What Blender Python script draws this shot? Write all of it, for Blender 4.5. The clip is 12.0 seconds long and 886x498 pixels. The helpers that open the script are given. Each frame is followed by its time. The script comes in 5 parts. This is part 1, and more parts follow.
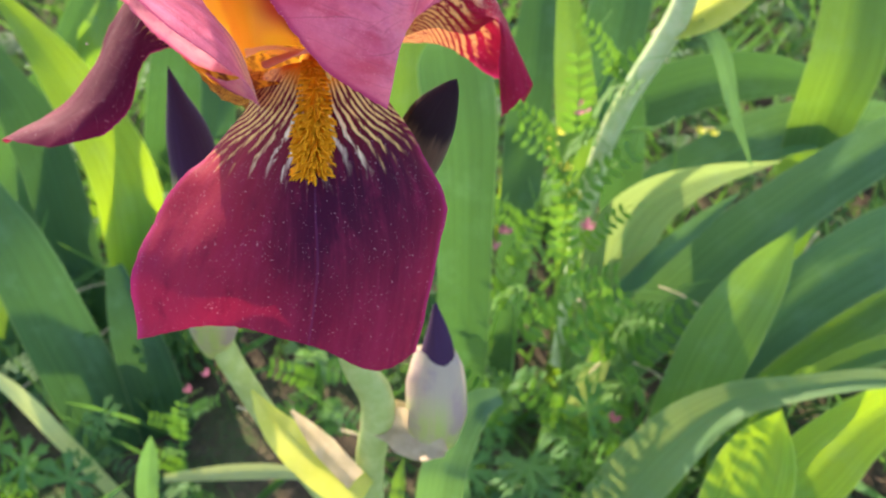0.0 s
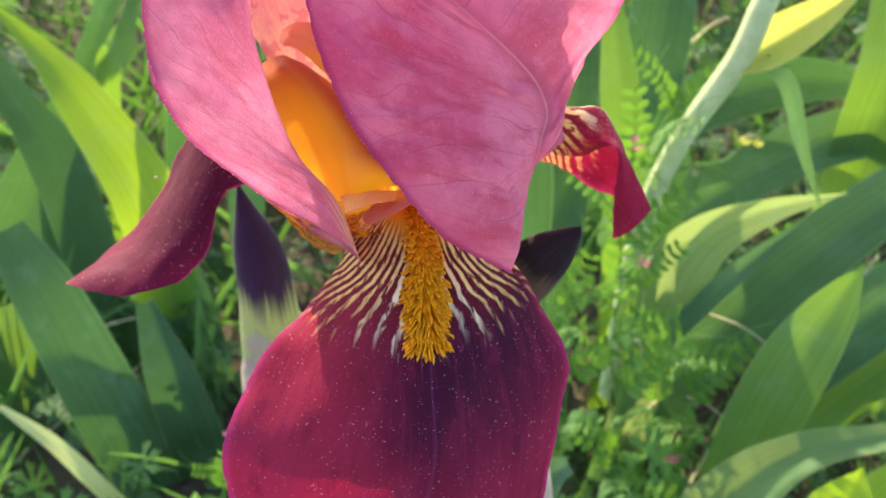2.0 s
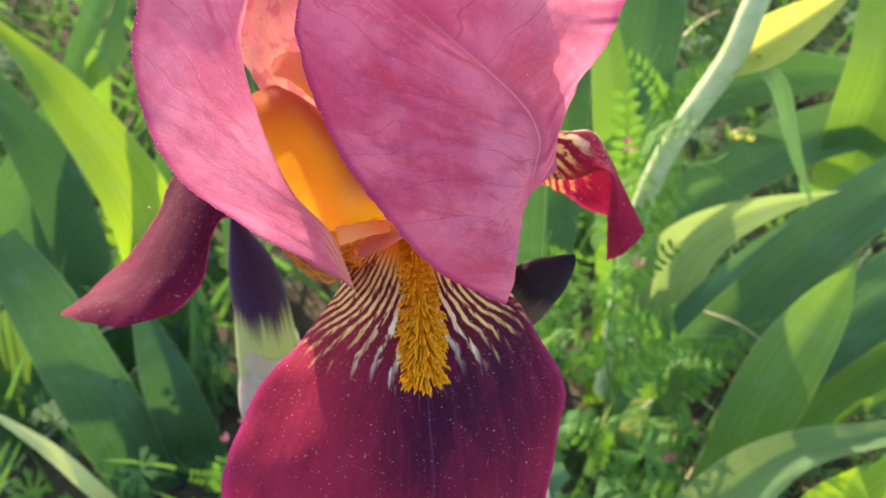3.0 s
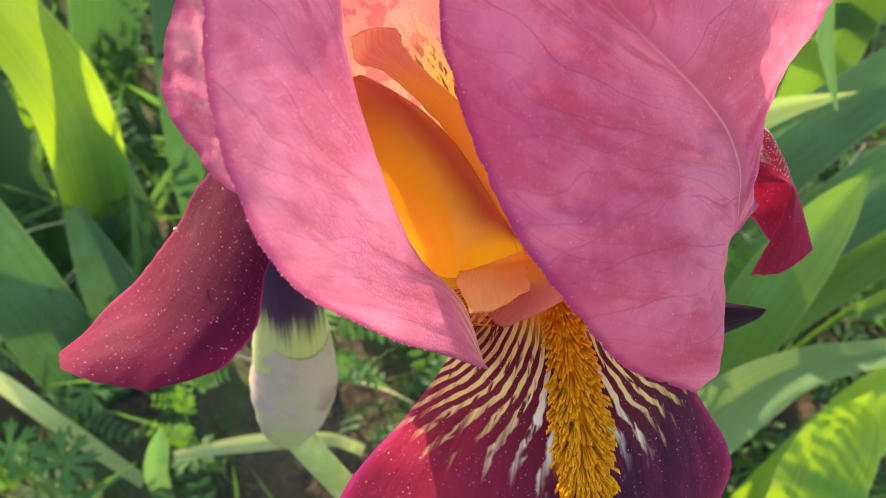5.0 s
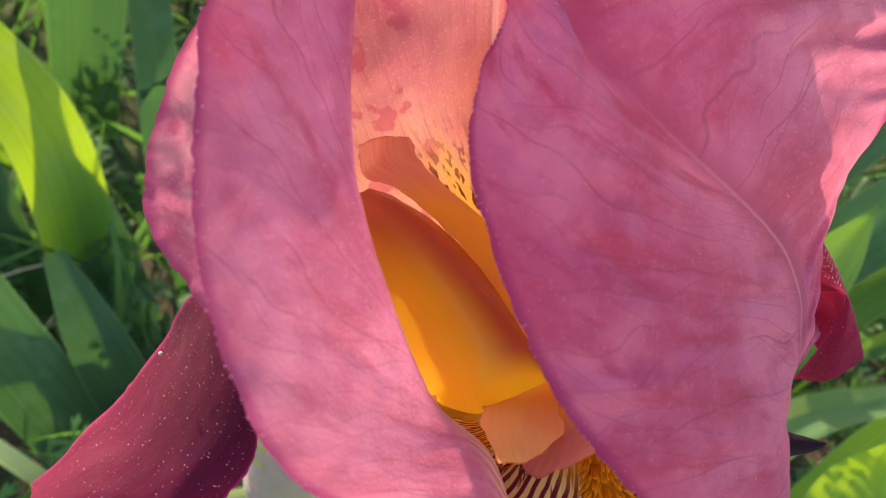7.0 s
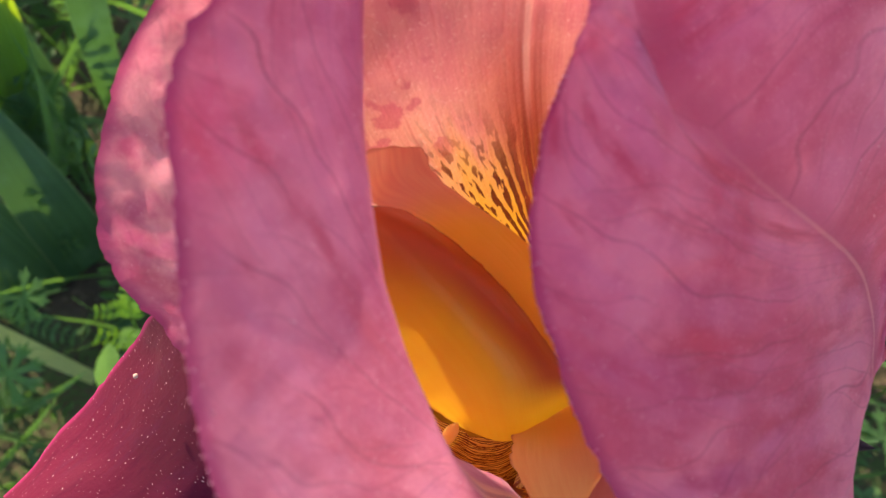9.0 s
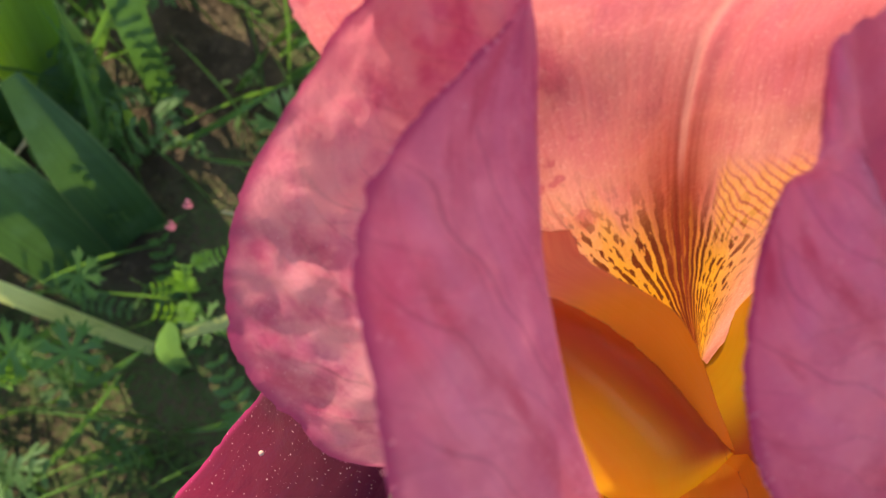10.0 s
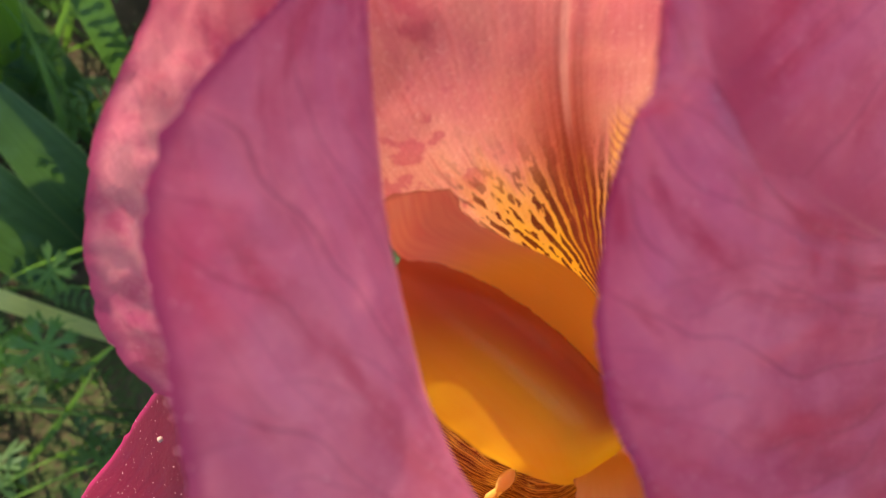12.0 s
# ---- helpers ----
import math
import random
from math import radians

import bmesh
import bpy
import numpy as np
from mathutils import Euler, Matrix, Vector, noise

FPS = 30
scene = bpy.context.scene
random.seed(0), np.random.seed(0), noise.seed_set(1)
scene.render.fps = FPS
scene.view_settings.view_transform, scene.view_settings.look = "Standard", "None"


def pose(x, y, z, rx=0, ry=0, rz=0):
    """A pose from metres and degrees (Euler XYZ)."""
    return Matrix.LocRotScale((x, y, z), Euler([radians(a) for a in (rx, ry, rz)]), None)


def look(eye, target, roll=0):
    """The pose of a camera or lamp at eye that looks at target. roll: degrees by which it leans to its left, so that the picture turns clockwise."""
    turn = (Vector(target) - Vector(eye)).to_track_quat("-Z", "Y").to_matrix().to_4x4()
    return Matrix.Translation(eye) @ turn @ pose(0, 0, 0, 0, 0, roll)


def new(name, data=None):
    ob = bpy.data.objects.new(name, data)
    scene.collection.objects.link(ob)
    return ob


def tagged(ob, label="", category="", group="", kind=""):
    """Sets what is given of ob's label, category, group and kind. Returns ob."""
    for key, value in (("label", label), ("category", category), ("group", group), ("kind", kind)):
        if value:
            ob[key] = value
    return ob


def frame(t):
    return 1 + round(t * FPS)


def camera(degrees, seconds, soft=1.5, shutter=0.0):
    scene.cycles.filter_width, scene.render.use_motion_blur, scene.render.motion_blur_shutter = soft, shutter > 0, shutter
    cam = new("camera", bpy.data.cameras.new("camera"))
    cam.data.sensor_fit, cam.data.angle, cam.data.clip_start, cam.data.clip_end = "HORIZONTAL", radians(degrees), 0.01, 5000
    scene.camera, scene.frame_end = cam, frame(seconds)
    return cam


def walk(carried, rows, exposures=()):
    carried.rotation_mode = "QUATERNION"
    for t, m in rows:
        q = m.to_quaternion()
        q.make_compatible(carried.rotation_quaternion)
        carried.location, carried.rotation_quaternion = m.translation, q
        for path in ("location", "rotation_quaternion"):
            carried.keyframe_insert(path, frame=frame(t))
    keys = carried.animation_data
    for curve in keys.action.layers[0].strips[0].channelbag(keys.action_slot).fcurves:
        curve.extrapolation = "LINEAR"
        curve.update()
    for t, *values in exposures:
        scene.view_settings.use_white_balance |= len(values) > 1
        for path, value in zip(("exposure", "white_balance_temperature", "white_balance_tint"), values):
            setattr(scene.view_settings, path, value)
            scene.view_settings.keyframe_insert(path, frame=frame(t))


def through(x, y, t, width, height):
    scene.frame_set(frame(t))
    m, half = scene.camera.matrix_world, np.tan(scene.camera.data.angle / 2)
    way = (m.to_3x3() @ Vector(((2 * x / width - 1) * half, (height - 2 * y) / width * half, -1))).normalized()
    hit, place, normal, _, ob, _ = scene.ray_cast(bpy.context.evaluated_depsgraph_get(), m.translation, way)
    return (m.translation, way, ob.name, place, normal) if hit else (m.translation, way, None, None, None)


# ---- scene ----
# ---- camera ----
cam = camera(54, 12.0, soft=1.0)
cam.data.dof.use_dof = True
cam.data.dof.focus_distance = 0.110
cam.data.dof.aperture_fstop = 40.0
PATH = [
    (0, 0.03294, -0.14489, 0.48548, 47.388, -1.615, 1.228),
    (0.5, 0.03218, -0.14609, 0.49194, 48.342, -1.209, 1.620),
    (1, 0.03158, -0.14205, 0.49337, 46.960, -0.886, 1.560),
    (1.5, 0.02192, -0.12616, 0.49933, 46.797, -0.549, 1.120),
    (2, 0.01187, -0.10907, 0.49803, 45.586, -0.198, 0.451),
    (2.5, 0.01085, -0.10412, 0.50087, 45.013, 0.083, -0.058),
    (3, 0.01166, -0.10421, 0.50334, 44.821, 0.163, -0.504),
    (3.5, 0.00476, -0.09759, 0.50364, 44.093, -0.214, -1.363),
    (3.7, -0.00367, -0.08985, 0.49962, 42.662, -0.636, -2.012),
    (5.3, -0.01918, -0.05242, 0.49310, 33.426, -3.937, -4.935),
    (5.5, -0.01885, -0.05188, 0.49466, 32.986, -3.913, -5.055),
    (6, -0.02036, -0.04323, 0.49650, 35.837, -3.502, -4.857),
    (6.5, -0.02339, -0.04150, 0.49059, 36.243, -3.724, -4.899),
    (7, -0.02127, -0.03519, 0.49037, 35.549, -4.071, -5.832),
    (7.2, -0.02111, -0.03292, 0.48922, 35.058, -4.300, -5.504),
    (8.8, -0.02616, -0.01328, 0.48582, 21.836, -6.536, -8.935),
    (8.9, -0.02674, -0.01038, 0.48586, 21.730, -6.299, -7.748),
    (9, -0.02534, -0.00471, 0.48846, 21.703, -6.377, -9.523),
    (9.2, -0.02627, 0.00190, 0.49085, 21.214, -5.710, -12.098),
    (9.5, -0.02476, 0.01458, 0.49192, 19.261, -5.537, -11.987),
    (10, -0.03289, 0.01250, 0.48730, 17.163, -3.581, -11.724),
    (10.5, -0.02925, 0.00939, 0.48257, 16.582, -4.140, -12.219),
    (11, -0.03054, 0.00949, 0.48225, 17.044, -4.308, -13.183),
    (11.5, -0.02329, 0.00902, 0.48080, 16.501, -4.211, -13.531),
    (12, -0.02308, 0.00999, 0.48285, 16.278, -3.318, -13.735),
]
EXPOSURES = [(0, 1.82, 6650, 10), (3.7, 1.76, 6750, 10), (5.5, 1.77, 7100, 10), (6.5, 1.51, 6950, 10), (7.5, 1.42, 6880, 10), (9, 1.32, 7000, 10), (10.5, 1.21, 7550, 10), (12, 1.19, 7350, 10)]
walk(cam, [(t, pose(*p)) for t, *p in PATH], EXPOSURES)

# ---- world and sun ----
SUN_AZIMUTH, SUN_HEIGHT = 331.0, 28.0     # degrees clockwise from +y, degrees above the horizon
sky_world = bpy.data.worlds.new("sky")
scene.world = sky_world
sky_world.use_nodes = True
wn = sky_world.node_tree.nodes
sky = wn.new("ShaderNodeTexSky")
sky.sky_type = "NISHITA"
sky.sun_disc = False
sky.sun_elevation, sky.sun_rotation = radians(SUN_HEIGHT), radians(SUN_AZIMUTH)
wn["Background"].inputs["Strength"].default_value = 0.15
sky_world.node_tree.links.new(sky.outputs[0], wn["Background"].inputs["Color"])
sun_data = bpy.data.lights.new("sun", "SUN")
sun_data.energy, sun_data.angle, sun_data.color = 3.7, radians(0.5), (1.0, 0.87, 0.68)
sun = new("sun", sun_data)
a, h = radians(SUN_AZIMUTH), radians(SUN_HEIGHT)
SUN_WAY = Vector((math.sin(a) * math.cos(h), math.cos(a) * math.cos(h), math.sin(h)))
sun.matrix_world = look(SUN_WAY * 3, (0, 0, 0))

CM = 0.01
LIP = Vector((0, 0, 0.41))                 # the flower's lip over the ground


def P(x, y, z):
    """Centimetres from the flower's lip, to metres over the ground."""
    return LIP + Vector((x, y, z)) * CM


# ---- materials ----
class Nodes:
    def __init__(self, name):
        self.mat = bpy.data.materials.new(name)
        self.mat.use_nodes = True
        self.tree = self.mat.node_tree
        self.tree.nodes.clear()
        self.out = self.tree.nodes.new("ShaderNodeOutputMaterial")

    def add(self, kind, ins=None, **props):
        n = self.tree.nodes.new("ShaderNode" + kind)
        if "operation" in props:
            n.operation = props["operation"]
            n.use_clamp = props["use_clamp"]
        if "interpolation_type" in props:
            n.interpolation_type = props["interpolation_type"]
        if "data_type" in props:
            n.data_type, n.blend_type = props["data_type"], props["blend_type"]
        for k, v in (ins or {}).items():
            if isinstance(v, bpy.types.NodeSocket):
                self.tree.links.new(v, n.inputs[k])
            else:
                n.inputs[k].default_value = v
        return n

    def math(self, op, a, b=0.0, clamp=False):
        return self.add("Math", {0: a, 1: b}, operation=op, use_clamp=clamp).outputs[0]

    def smooth(self, value, lo, hi):
        return self.add("MapRange", {"Value": value, "From Min": lo, "From Max": hi}, interpolation_type="SMOOTHSTEP").outputs[0]

    def mix(self, fac, a, b, blend="MIX"):
        n = self.add("Mix", data_type="RGBA", blend_type=blend)
        for k, v in ((0, fac), (6, a), (7, b)):
            if isinstance(v, bpy.types.NodeSocket):
                self.tree.links.new(v, n.inputs[k])
            else:
                n.inputs[k].default_value = v if k == 0 else (*v, 1)
        return n.outputs[2]

    def uv(self):
        u = self.add("UVMap")
        s = self.add("SeparateXYZ", {0: u.outputs[0]})
        return u.outputs[0], s.outputs[0], s.outputs[1]

    def stretched(self, vec, sx, sy, sz=1.0):
        return self.add("Mapping", {"Vector": vec, "Scale": (sx, sy, sz)}).outputs[0]

    def noise(self, vec, scale, detail=3.0, rough=0.55):
        return self.add("TexNoise", {"Vector": vec, "Scale": scale, "Detail": detail, "Roughness": rough}).outputs[0]

    def place(self):
        return self.add("TexCoord").outputs["Object"]

    def surface(self, colour, rough=0.5, bump=None, strength=0.3, distance=0.0005, through=None, share=0.0, gloss=0.3, sheen=0.0, metal=0.0):
        """The outer look; with through, a share of the light passes the sheet and takes that colour."""
        ins = {"Base Color": colour if isinstance(colour, bpy.types.NodeSocket) else (*colour, 1), "Roughness": rough, "Specular IOR Level": gloss,
               "Sheen Weight": sheen, "Metallic": metal}
        nrm = None
        if bump is not None:
            nrm = self.add("Bump", {"Height": bump, "Strength": strength, "Distance": distance}).outputs[0]
            ins["Normal"] = nrm
        s = self.add("BsdfPrincipled", ins).outputs[0]
        if through is not None:
            ti = {"Color": through if isinstance(through, bpy.types.NodeSocket) else (*through, 1)}
            if nrm is not None:
                ti["Normal"] = nrm
            t = self.add("BsdfTranslucent", ti).outputs[0]
            s = self.add("MixShader", {0: share, 1: s, 2: t}).outputs[0]
        self.tree.links.new(s, self.out.inputs[0])
        return self.mat


def standard_material(name, pink, edge, rib, claw=False, sunlit_from=None):
    """Pink petal: branching veins that leave the midrib (at u = rib) aslant, crinkled, with a darker rim."""
    n = Nodes(name)
    uv, u, v = n.uv()
    p = n.place()
    off = n.math("ABSOLUTE", n.math("SUBTRACT", u, rib))
    warp = n.math("SUBTRACT", n.noise(p, 70.0, 2), 0.5)
    slow = n.math("SUBTRACT", n.noise(p, 45.0, 2), 0.5)

    def veins(slope, count, bend, thick, seen):
        along = n.math("SUBTRACT", v, n.math("MULTIPLY", off, slope))
        turn = n.math("ADD", n.math("MULTIPLY", warp, bend), n.math("MULTIPLY", slow, bend * 2.2))
        wave = n.math("ADD", n.math("MULTIPLY", along, count * math.pi), turn)
        thin = n.math("SUBTRACT", 1.0, n.smooth(n.math("ABSOLUTE", n.math("SINE", wave)), 0.0, thick))
        vec = n.add("CombineXYZ", {0: n.math("MULTIPLY", along, count * 0.45), 1: n.math("MULTIPLY", u, 3.0), 2: slope * 9}).outputs[0]
        return n.math("MULTIPLY", thin, n.smooth(n.noise(vec, 1.0, 2), seen, seen + 0.16))

    line = n.math("MAXIMUM", n.math("MAXIMUM", veins(0.42, 13.0, 3.0, 0.13, 0.40), n.math("MULTIPLY", veins(0.80, 23.0, 4.0, 0.16, 0.42), 0.75)), n.math("MULTIPLY", veins(0.15, 31.0, 6.0, 0.24, 0.44), 0.6))
    streak = n.noise(n.add("CombineXYZ", {0: n.math("MULTIPLY", n.math("SUBTRACT", v, n.math("MULTIPLY", off, 0.5)), 16.0), 1: n.math("MULTIPLY", u, 5.0), 2: warp}).outputs[0], 1.0, 4)
    blotch = n.noise(p, 75.0, 4)
    crink = n.noise(p, 260.0, 3, 0.6)
    fine = n.noise(p, 2600.0, 2)
    col = n.mix(n.smooth(blotch, 0.40, 0.62), pink, edge)
    small = n.noise(p, 480.0, 3, 0.6)
    col = n.mix(n.math("MULTIPLY", n.smooth(small, 0.48, 0.70), 0.34), col, (0.76, 0.21, 0.37))
    # hollows of the crinkles tinted darker: their shade is put into the colour
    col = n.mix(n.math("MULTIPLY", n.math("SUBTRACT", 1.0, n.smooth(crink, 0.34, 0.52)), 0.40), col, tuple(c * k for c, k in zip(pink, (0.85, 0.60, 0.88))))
    # lilac streaks imitate the sky's reflection, painted into the pink
    sky_lilac = tuple(c * k for c, k in zip(edge, (0.90, 0.90, 1.18)))
    col = n.mix(n.math("MULTIPLY", n.smooth(streak, 0.46, 0.66), 0.40), col, sky_lilac)
    # rose between the streaks: wrinkle shading painted in
    rose = tuple(c * k for c, k in zip(pink, (0.95, 0.60, 0.72)))
    col = n.mix(n.math("MULTIPLY", n.math("SUBTRACT", 1.0, n.smooth(streak, 0.32, 0.48)), 0.85), col, rose)
    dark = tuple(c * k for c, k in zip(pink, (0.52, 0.22, 0.48)))
    col = n.mix(n.math("MULTIPLY", line, 0.60), col, dark)
    # fine pale grain standing in for sparkle on the petal
    col = n.mix(n.math("MULTIPLY", n.smooth(fine, 0.55, 0.80), 0.26), col, (0.95, 0.50, 0.62))
    side = n.math("SUBTRACT", u, rib)
    # tiny glints of the petal's cells, put into the colour as pale specks
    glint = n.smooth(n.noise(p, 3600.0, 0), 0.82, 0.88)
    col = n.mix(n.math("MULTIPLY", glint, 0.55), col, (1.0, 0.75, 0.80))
    # crease at the midrib darkened in the colour, in place of its shade
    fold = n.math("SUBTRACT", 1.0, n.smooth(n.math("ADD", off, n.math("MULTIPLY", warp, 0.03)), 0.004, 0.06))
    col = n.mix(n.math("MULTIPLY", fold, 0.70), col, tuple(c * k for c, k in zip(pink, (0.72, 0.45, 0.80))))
    midrib = n.math("MULTIPLY", n.math("SUBTRACT", 1.0, n.smooth(n.math("ABSOLUTE", n.math("ADD", side, 0.010)), 0.002, 0.007)), n.math("SUBTRACT", 1.0, n.smooth(v, 0.40, 0.75)))
    col = n.mix(n.math("MULTIPLY", midrib, 0.55), col, (0.78, 0.38, 0.36))
    # paler back half: grazing sunlight on its wrinkles, painted into the colour
    if sunlit_from:
        sun_wash = n.math("MULTIPLY", n.smooth(u, sunlit_from, sunlit_from + 0.12), n.smooth(crink, 0.30, 0.62))
        col = n.mix(n.math("MULTIPLY", sun_wash, 0.55), col, (0.88, 0.43, 0.43))
    if claw:
        lines = n.smooth(n.math("SINE", n.math("ADD", n.math("MULTIPLY", u, 120.0), n.math("MULTIPLY", warp, 9.0))), -0.1, 0.5)
        root = n.math("MULTIPLY", n.math("SUBTRACT", 1.0, n.smooth(n.math("ADD", v, n.math("ADD", n.math("MULTIPLY", slow, 0.10), n.math("MULTIPLY", n.math("SUBTRACT", 0.5, u), 0.9))), 0.20, 0.34)), n.math("MULTIPLY", n.smooth(u, 0.20, 0.38), n.math("SUBTRACT", 1.0, n.smooth(u, 0.52, 0.60))))
        tan = n.mix(n.math("MULTIPLY", lines, 0.75), (0.80, 0.42, 0.16), (0.26, 0.04, 0.02))
        col = n.mix(n.math("MULTIPLY", root, 0.9), col, tan)
    verge = n.math("ADD", n.math("ABSOLUTE", n.math("SUBTRACT", u, 0.5)), n.math("MULTIPLY", n.math("SUBTRACT", streak, 0.5), 0.22))
    col = n.mix(n.math("MULTIPLY", n.smooth(verge, 0.36, 0.52), 0.50), col, (0.50, 0.042, 0.150))
    rim = n.smooth(n.math("ADD", n.math("ABSOLUTE", n.math("SUBTRACT", u, 0.5)), n.math("MULTIPLY", warp, 0.02)), 0.466, 0.5)
    col = n.mix(n.math("MULTIPLY", rim, 0.85), col, (0.36, 0.015, 0.12))
    thru = n.mix(n.math("MULTIPLY", rim, 0.7), n.mix(0.5, col, (0.92, 0.36, 0.47)), (0.45, 0.03, 0.16))
    h = n.math("ADD", n.math("ADD", n.math("MULTIPLY", crink, 0.45), n.math("MULTIPLY", streak, 0.6)), n.math("MULTIPLY", fine, 0.26))
    return n.surface(col, 0.42, h, 0.32, 0.0010, thru, 0.46, 0.34, 0.14)


def fall_material(name, veins, dark_at=0.17, golden=1.0, share=0.28, lit=(0.27, 0.012, 0.034), streaky=0.30, deep=(0.042, 0.003, 0.021), bars=48.0, velvet=0.10, tip=(0.97, 1.2, 1.5)):
    """Maroon velvet, darker down the middle, paler and striped where the petal narrows."""
    n = Nodes(name)
    uv, u, v = n.uv()
    c = n.math("SUBTRACT", u, 0.5)
    grain = n.noise(n.stretched(uv, 60, 4), 1.0, 3)
    broad = n.noise(n.stretched(uv, 5, 3), 1.0, 3)
    fine = n.noise(n.place(), 1500.0, 2)
    wide = n.math("MULTIPLY", n.math("SUBTRACT", broad, 0.5), 0.16)
    side = n.math("ADD", n.math("ABSOLUTE", n.math("SUBTRACT", c, dark_at)), wide)
    col = n.mix(n.smooth(side, 0.15, 0.52), deep, lit)
    low = n.smooth(n.math("ADD", n.math("ADD", v, n.math("MULTIPLY", n.math("ABSOLUTE", c), 0.5)), wide), 0.72, 1.15)
    col = n.mix(n.math("MULTIPLY", low, 0.8), col, tuple(x * k for x, k in zip(lit, tip)))
    col = n.mix(n.math("MULTIPLY", n.smooth(grain, 0.5, 0.8), streaky), col, tuple(x * k for x, k in zip(lit, (0.95, 2.0, 2.0))))
    mottle = n.noise(n.stretched(uv, 16, 7), 1.0, 5, 0.65)
    col = n.mix(n.math("MULTIPLY", n.smooth(mottle, 0.48, 0.72), 0.35), col, tuple(x * k for x, k in zip(lit, (1.0, 1.5, 2.0))))
    col = n.mix(n.math("MULTIPLY", n.math("SUBTRACT", 1.0, n.smooth(mottle, 0.30, 0.50)), 0.35), col, (0.05, 0.002, 0.02))
    rim = n.smooth(n.math("ABSOLUTE", c), 0.47, 0.5)
    col = n.mix(n.math("MULTIPLY", rim, 0.6), col, (0.45, 0.03, 0.15))
    # pale ridges between dark lines that fan out from the claw and break up into streaks
    wob = n.noise(n.stretched(uv, 7, 13), 1.0, 2)
    fan = n.math("DIVIDE", c, n.math("ADD", v, 0.02))
    wave = n.math("ADD", n.math("MULTIPLY", fan, bars), n.math("MULTIPLY", wob, bars * 0.14))
    bar = n.smooth(n.math("SUBTRACT", n.math("SINE", wave), n.math("MULTIPLY", n.math("SUBTRACT", v, 0.30), 2.6)), -0.35, 0.30)
    maze = n.noise(n.add("CombineXYZ", {0: n.math("MULTIPLY", fan, bars * 0.30), 1: n.math("MULTIPLY", v, 15.0), 2: 3.0}).outputs[0], 1.0, 1)
    bar = n.math("MULTIPLY", bar, n.smooth(maze, 0.28, 0.40))
    brk = n.smooth(n.noise(n.stretched(uv, 40, 14), 1.0, 2), 0.34, 0.46)
    streak = n.noise(n.stretched(uv, 46, 1.5), 1.0, 2)
    edge = n.math("SUBTRACT", veins, n.math("MULTIPLY", n.math("ABSOLUTE", c), 0.22))
    reach = n.math("ADD", edge, n.math("MULTIPLY", n.math("SUBTRACT", streak, 0.5), 0.42))
    fade = n.math("SUBTRACT", 1.0, n.smooth(v, n.math("SUBTRACT", reach, 0.20), reach))
    stripe = n.math("MULTIPLY", n.math("MULTIPLY", bar, brk), fade)
    pale = n.mix(n.smooth(n.math("ADD", n.math("ABSOLUTE", c), n.math("MULTIPLY", n.math("SUBTRACT", 0.4, v), 0.6)), 0.07, 0.22), (0.92, 0.72, 0.54), (0.88, 0.54, 0.18))
    ground = n.mix(n.math("MULTIPLY", fade, 0.75), col, (0.13, 0.008, 0.012))
    col = n.mix(stripe, ground, pale)
    narrow = n.math("SUBTRACT", 1.0, n.smooth(n.math("ABSOLUTE", c), 0.30, 0.40))
    throat = n.math("MULTIPLY", n.math("SUBTRACT", 1.0, n.smooth(n.math("ADD", v, n.math("MULTIPLY", n.math("ABSOLUTE", c), 0.25)), 0.24, 0.34)), narrow)
    ridge = n.math("MULTIPLY", n.math("SUBTRACT", 1.0, n.smooth(v, 0.50, 0.57)), n.math("SUBTRACT", 1.0, n.smooth(n.math("ABSOLUTE", c), 0.05, 0.09)))
    col = n.mix(n.math("MULTIPLY", n.math("MAXIMUM", throat, ridge), golden), col, (0.92, 0.34, 0.010))
    flank = n.math("MULTIPLY", n.math("MULTIPLY", n.smooth(n.math("ABSOLUTE", c), 0.34, 0.42), n.math("SUBTRACT", 1.0, n.smooth(v, 0.20, 0.28))), golden)
    speck = n.smooth(n.noise(n.place(), 1500.0, 1), 0.56, 0.62)
    col = n.mix(n.math("MULTIPLY", flank, 0.85), col, n.mix(speck, (0.80, 0.42, 0.12), (0.22, 0.03, 0.012)))
    mid = n.math("MULTIPLY", n.math("SUBTRACT", 1.0, n.smooth(n.math("ABSOLUTE", n.math("SUBTRACT", c, 0.01)), 0.001, 0.006)), n.smooth(v, 0.55, 0.62))
    col = n.mix(n.math("MULTIPLY", mid, 0.15 * golden), col, (0.16, 0.06, 0.20))
    # the velvet's glitter, painted as pale dots in the maroon
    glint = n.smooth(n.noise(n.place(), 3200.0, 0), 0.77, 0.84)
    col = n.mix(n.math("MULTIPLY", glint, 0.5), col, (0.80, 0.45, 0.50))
    thru = n.mix(0.12, n.mix(1.0, col, (2.2, 1.3, 1.6), "MULTIPLY"), (0.95, 0.02, 0.08))
    thru = n.mix(stripe, thru, (0.52, 0.24, 0.10))
    h = n.math("ADD", n.math("MULTIPLY", grain, streaky * 1.6), n.math("MULTIPLY", fine, 0.35))
    return n.surface(col, 0.60, h, 0.4, 0.0005, thru, share, velvet * 1.4, velvet)


